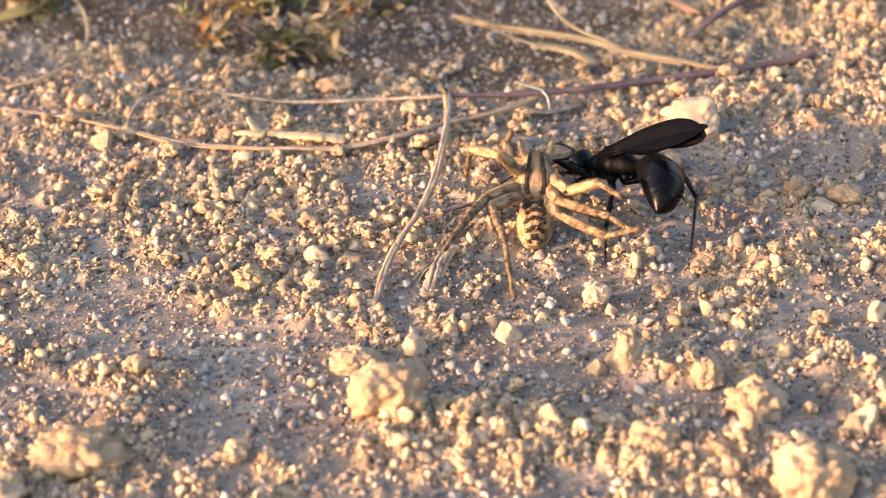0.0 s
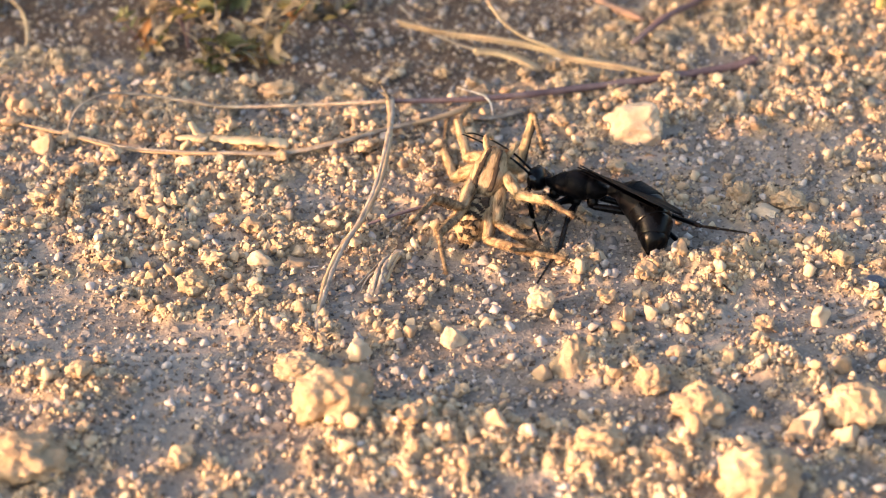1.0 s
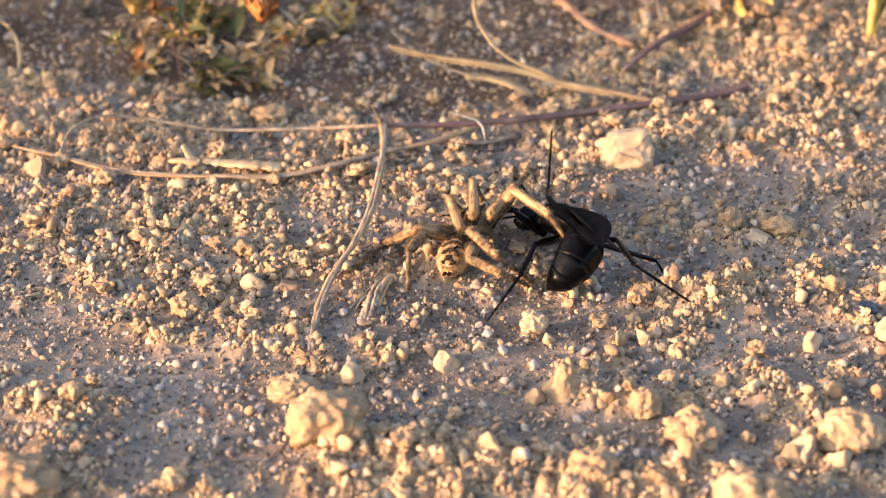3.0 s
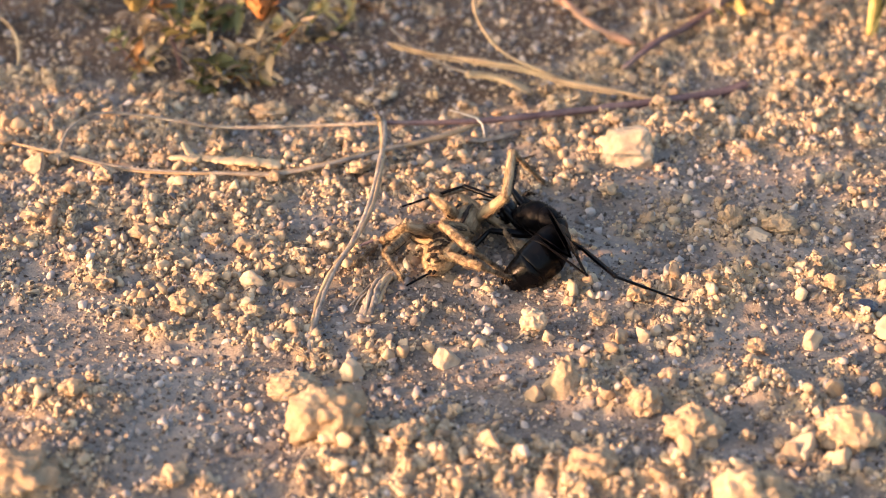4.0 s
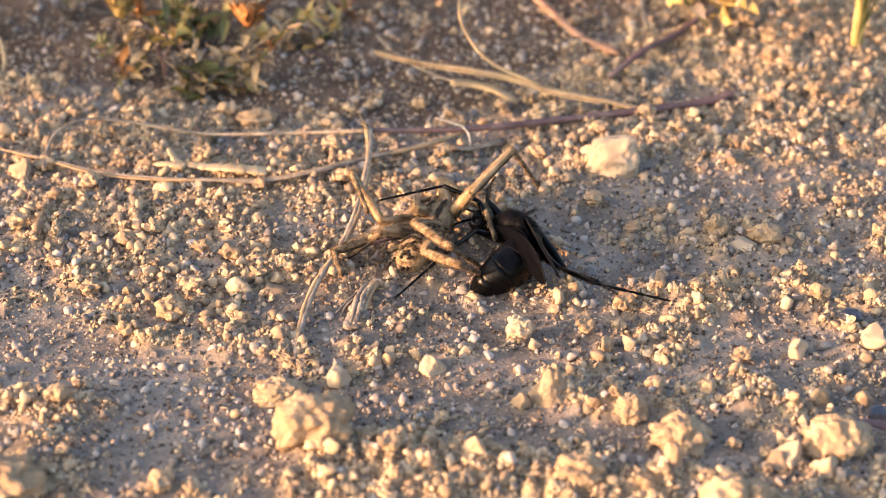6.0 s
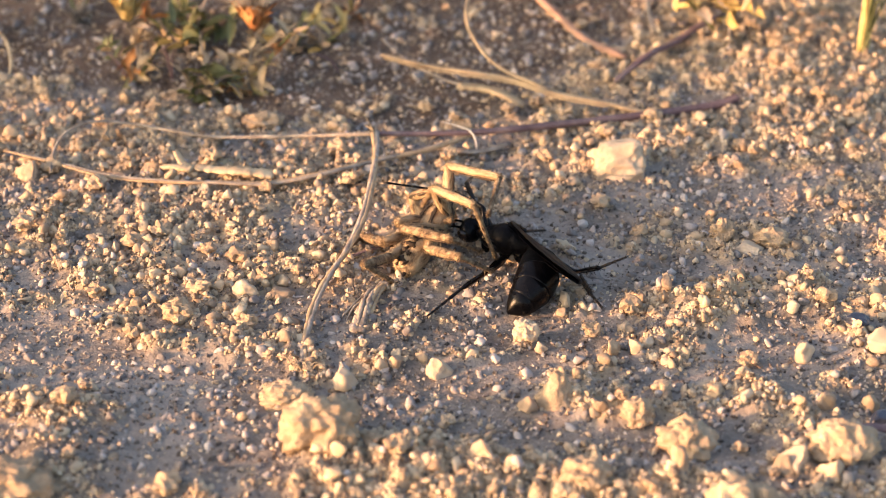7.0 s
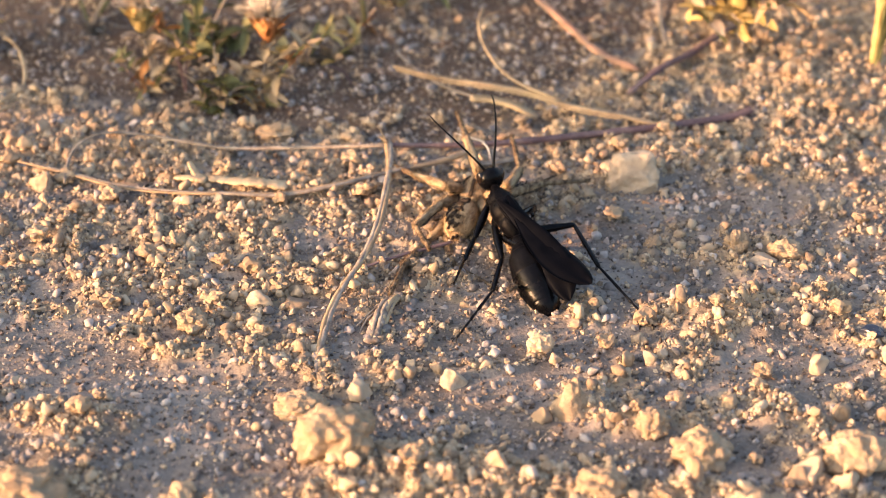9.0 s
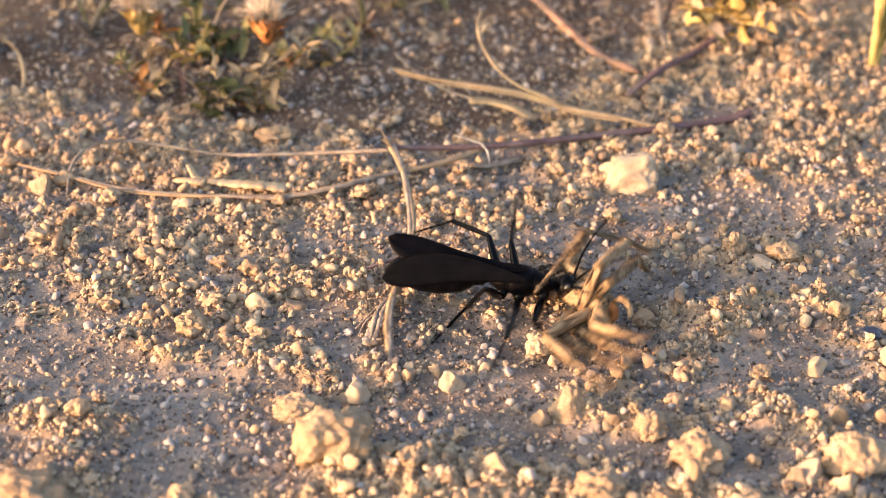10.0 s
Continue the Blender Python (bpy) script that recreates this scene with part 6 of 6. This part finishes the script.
    spider_at(7.5, (-3.3, 6.4, 5), (0.423, 0.872, 0.248), (-0.759, 0.191, 0.623),
              (-6.3, 0.3, 3.6, -8.9, -9.9, -0.9, 0.3, -1.9, -3.6, -3.7, -4.3, 4.9, 5.2, 1.4, 1.6, -5.5, -2.9, 2.3, -9.6, 2.9, 3.3, -16.8, -3.2, 8.1, -13.7, 7.9, 7.6, -13.4, 0.2, 1.5, -23.5, -6.2, 5.4, -30.6, -16.9, 1.2, -3.2, -9.4, 3.3, -8, -18.1, -2.5, -17.4, -22.4, -9.5, 3, -10.9, 4.5, 0.7, -18.1, -3.5, 1.9, -7.4, -7.6, -9.7, -3.7, 2.9, -11.4, -11.7, -3.7, -4.1, -5.8, -10.3, -12.4, -7.1, -2.2, -18.3, -17.6, -5.4, -9.9, -10.3, -12.9))
    spider_at(8.0, (-5, 7.7, 4.9), (0.289, 0.927, 0.24), (-0.777, 0.08, 0.624),
              (11.3, 7.1, 3.7, 1.2, 2.1, 1.2, -4.6, -9, 1.2, 9.8, 0.2, 3.9, 0.9, -5.4, 0.7, -9.9, -9.5, 0.9, -8.8, 3.3, 4.8, -17.8, -0.4, 8.8, -27.9, -4.9, 11.9, -13.1, 1.3, 3.2, -23.3, -5, 6.6, -14.1, -0.5, -2.2, 0.4, -4.9, 9.1, 0.7, -16.1, 6.6, 3.8, -14, -5.3, 8.4, -9.2, 1.1, 8.6, -13.4, -9, 10.5, -2.1, -7.3, -7.2, 1.6, 5.4, -8.3, -8.3, 1.8, -9.3, -18.1, -4, -13.4, -4.7, 0.5, -20.9, -14.4, -2.2, -13, -9.4, -11.9))
    spider_at(8.5, (-4.2, 5.1, 3.2), (0.288, 0.957, 0.03), (-0.739, 0.202, 0.642),
              (8.9, 1.5, 8.2, -1.4, -1.9, 4.4, 10.2, 0.9, 0.7, 5.8, -3.1, 6.3, 14.1, 2, 1.2, 2.8, -0.1, -0.1, -7.6, 3.5, 6.1, -17.5, 1.4, 8.8, -28.6, -1.3, 10.6, -12.8, 1.7, 4.1, -24.2, -2.8, 6.1, -13.3, 0, -1.3, 4.7, -2.3, 9.8, 3.6, -13.6, 8.2, 8.4, -12.3, -3.3, 6.5, -9.9, 3.6, 8.4, -15.7, -5.5, 12, -5, -3.4, -3.9, 3.2, 6.4, -6.4, -6.3, 2.8, -8.2, -16, -3.3, -13.5, -4, 1.3, -22.1, -12.3, -2.4, -12.2, -8.7, -10.9))
    spider_at(9.0, (2.3, 20.6, 4), (0.284, 0.956, 0.073), (-0.497, 0.082, 0.864),
              (-5.3, 0.9, 5.5, 2.1, 9.7, 6.8, 10.9, 18.5, 7.3, -7.8, 2.3, 3.9, -18.5, 2.6, 6, -28.3, -3.4, 5.2, -10.4, 3.3, -1.4, -20.1, -0.6, -2.8, -25.9, -9.4, -7.4, -13.3, 5.4, 0, -25.4, 4.6, 2.6, -38.5, 1.6, 4.3, -4, -5.7, 6, 6.3, -1.2, 8.4, 17.6, 4, 9.4, -5.1, -10, 1.3, 5.5, -7.9, -0.7, 16.1, -4.3, 1.9, -6.7, -10, 0.5, 2.7, -12, -3.7, 11.6, -15.6, -10, -11.8, -8.1, -2.4, -20.6, -12.7, -10, -32.9, -15.2, -4.9))
    spider_at(9.2, (5.3, 23.7, 4), (0.302, 0.951, 0.058), (-0.342, 0.052, 0.938),
              (-5.5, 1.7, 5.3, 1.8, 10.6, 5.2, 10.6, 19.5, 4.3, -8, 2.8, 3.3, -18.8, 3.5, 5, -28.6, -2.7, 5.2, -10.4, 2.9, -2.2, -20, -1.3, -3.1, -25.6, -10.8, -6.2, -13.3, 5.3, -1.2, -25.6, 4.9, 1.1, -38.7, 2.2, 3, -3.9, -4.5, 6.7, 6.4, 0.4, 8.5, 17.7, 5.7, 8.9, -4.9, -9.6, 2.8, 5.7, -7.9, 0.7, 16.2, -3.8, 3, -6.5, -9.8, 2, 3, -12.4, -1.6, 12, -17.2, -7, -11.6, -8.5, -1.3, -20.3, -14.5, -8.1, -32.7, -16, -3.1))
    spider_at(9.5, (27.9, 14.4, 4), (0.261, 0.961, 0.09), (-0.023, -0.086, 0.996),
              (-6.8, 4.1, -3.1, -7, 2.5, 8.2, -11.8, -0.3, 19.5, -6.9, 7.3, 2.7, -2.2, 17.3, 3.2, 8.2, 12.4, 3.3, -8.2, 8.1, 2.2, -5.1, 17.6, 5.3, -3.6, 28, 0.7, -9.3, 10.9, 0, -20, 15.4, 4.5, -32.7, 18.1, 8.4, -6.4, -1.2, 3.7, -11.9, -1.6, 13.7, -23, -3.6, 19.2, -7.9, -2.5, 3.6, 2.3, 0, 0.3, -8.4, -4.2, 0.6, -10, -4.5, 1.7, -0.5, -8.3, -0.6, -7.5, -16.6, 3.3, -13.4, -4.3, 1, -21.6, -10.6, 8, -12.4, -14.6, -1))
    spider_at(9.7, (25.3, 7.7, 4.5), (0.448, 0.887, 0.11), (-0.05, -0.098, 0.994),
              (-6.8, 2.9, -3.5, -6.3, 1.1, 7.8, -10.2, -2.8, 19.1, -7.7, 5.8, 2.7, -4.9, 16.4, 3.1, 6.3, 13.9, 2.8, -9.3, 6.2, 2.4, -7.7, 16.1, 5.3, -8.2, 26.7, 0.8, -11.7, 8.3, 0.9, -23, 10.4, 5.9, -35.7, 10.2, 10.2, -6.2, -2.7, 4, -11.3, -4.5, 14.2, -21.6, -8.8, 19.9, -7.4, -4.3, 4.1, 1.9, 0.3, 0.5, -7.7, -6, 1.1, -9.1, -6.6, 2.2, 0.9, -8.3, -0.5, -4.3, -17.7, 3.4, -12.4, -7, 1.5, -18.9, -15, 8.5, -9.3, -16.7, -0.8))
    spider_at(10.0, (21.3, -16.8, 5), (0.619, -0.779, 0.1), (-0.144, 0.012, 0.99),
              (-6.7, 1.9, 2.9, -12.8, 11.6, 3.1, -14.6, 21.9, -3.8, 7.4, -5.3, -0.1, 17.3, -8.3, 3.5, 27.6, -11.5, 7.7, 3.2, -5.8, -2.5, 13.4, -7.7, -0.5, 24.1, -10.3, 2.7, 0.8, -8.1, -2.9, 12.7, -11.4, -0.5, 25.4, -14.5, 2.8, 3.5, -12.5, -0.3, 14.3, -16.2, 0.9, 26.5, -18.7, 1.9, 5.3, -0.8, 8.3, 0.9, 9.2, 6.8, -3.4, 17.2, -0.1, 6.2, 0.2, 5, 2.4, 9.9, 3.5, -3.3, 16.6, -3.8, -12.3, 3.6, -0.9, -4.5, 4.6, 8.8, -3.8, -7.7, 3.4))
    wasp_parts()
    spider_parts()
    for ob, rows in rows_of.values():
        walk(ob, rows)
    # the bent stalks are pushed aside as the wasp backs into them
    home = pose(-13.6 * MM, 36.6 * MM, 6.0 * MM)
    walk(bent, [(0.0, home), (9.4, home), (9.7, home @ pose(0, 0, 0, 0, 0, 1)), (10.0, home @ pose(0.8 * MM, 0, 0, 0, 0, 9.5))])
    walk(loop, [(0.0, home), (9.4, home), (9.7, home), (10.0, home @ pose(0.8 * MM, -1.0 * MM, 0, 0, 0, 1.5))])


motions()
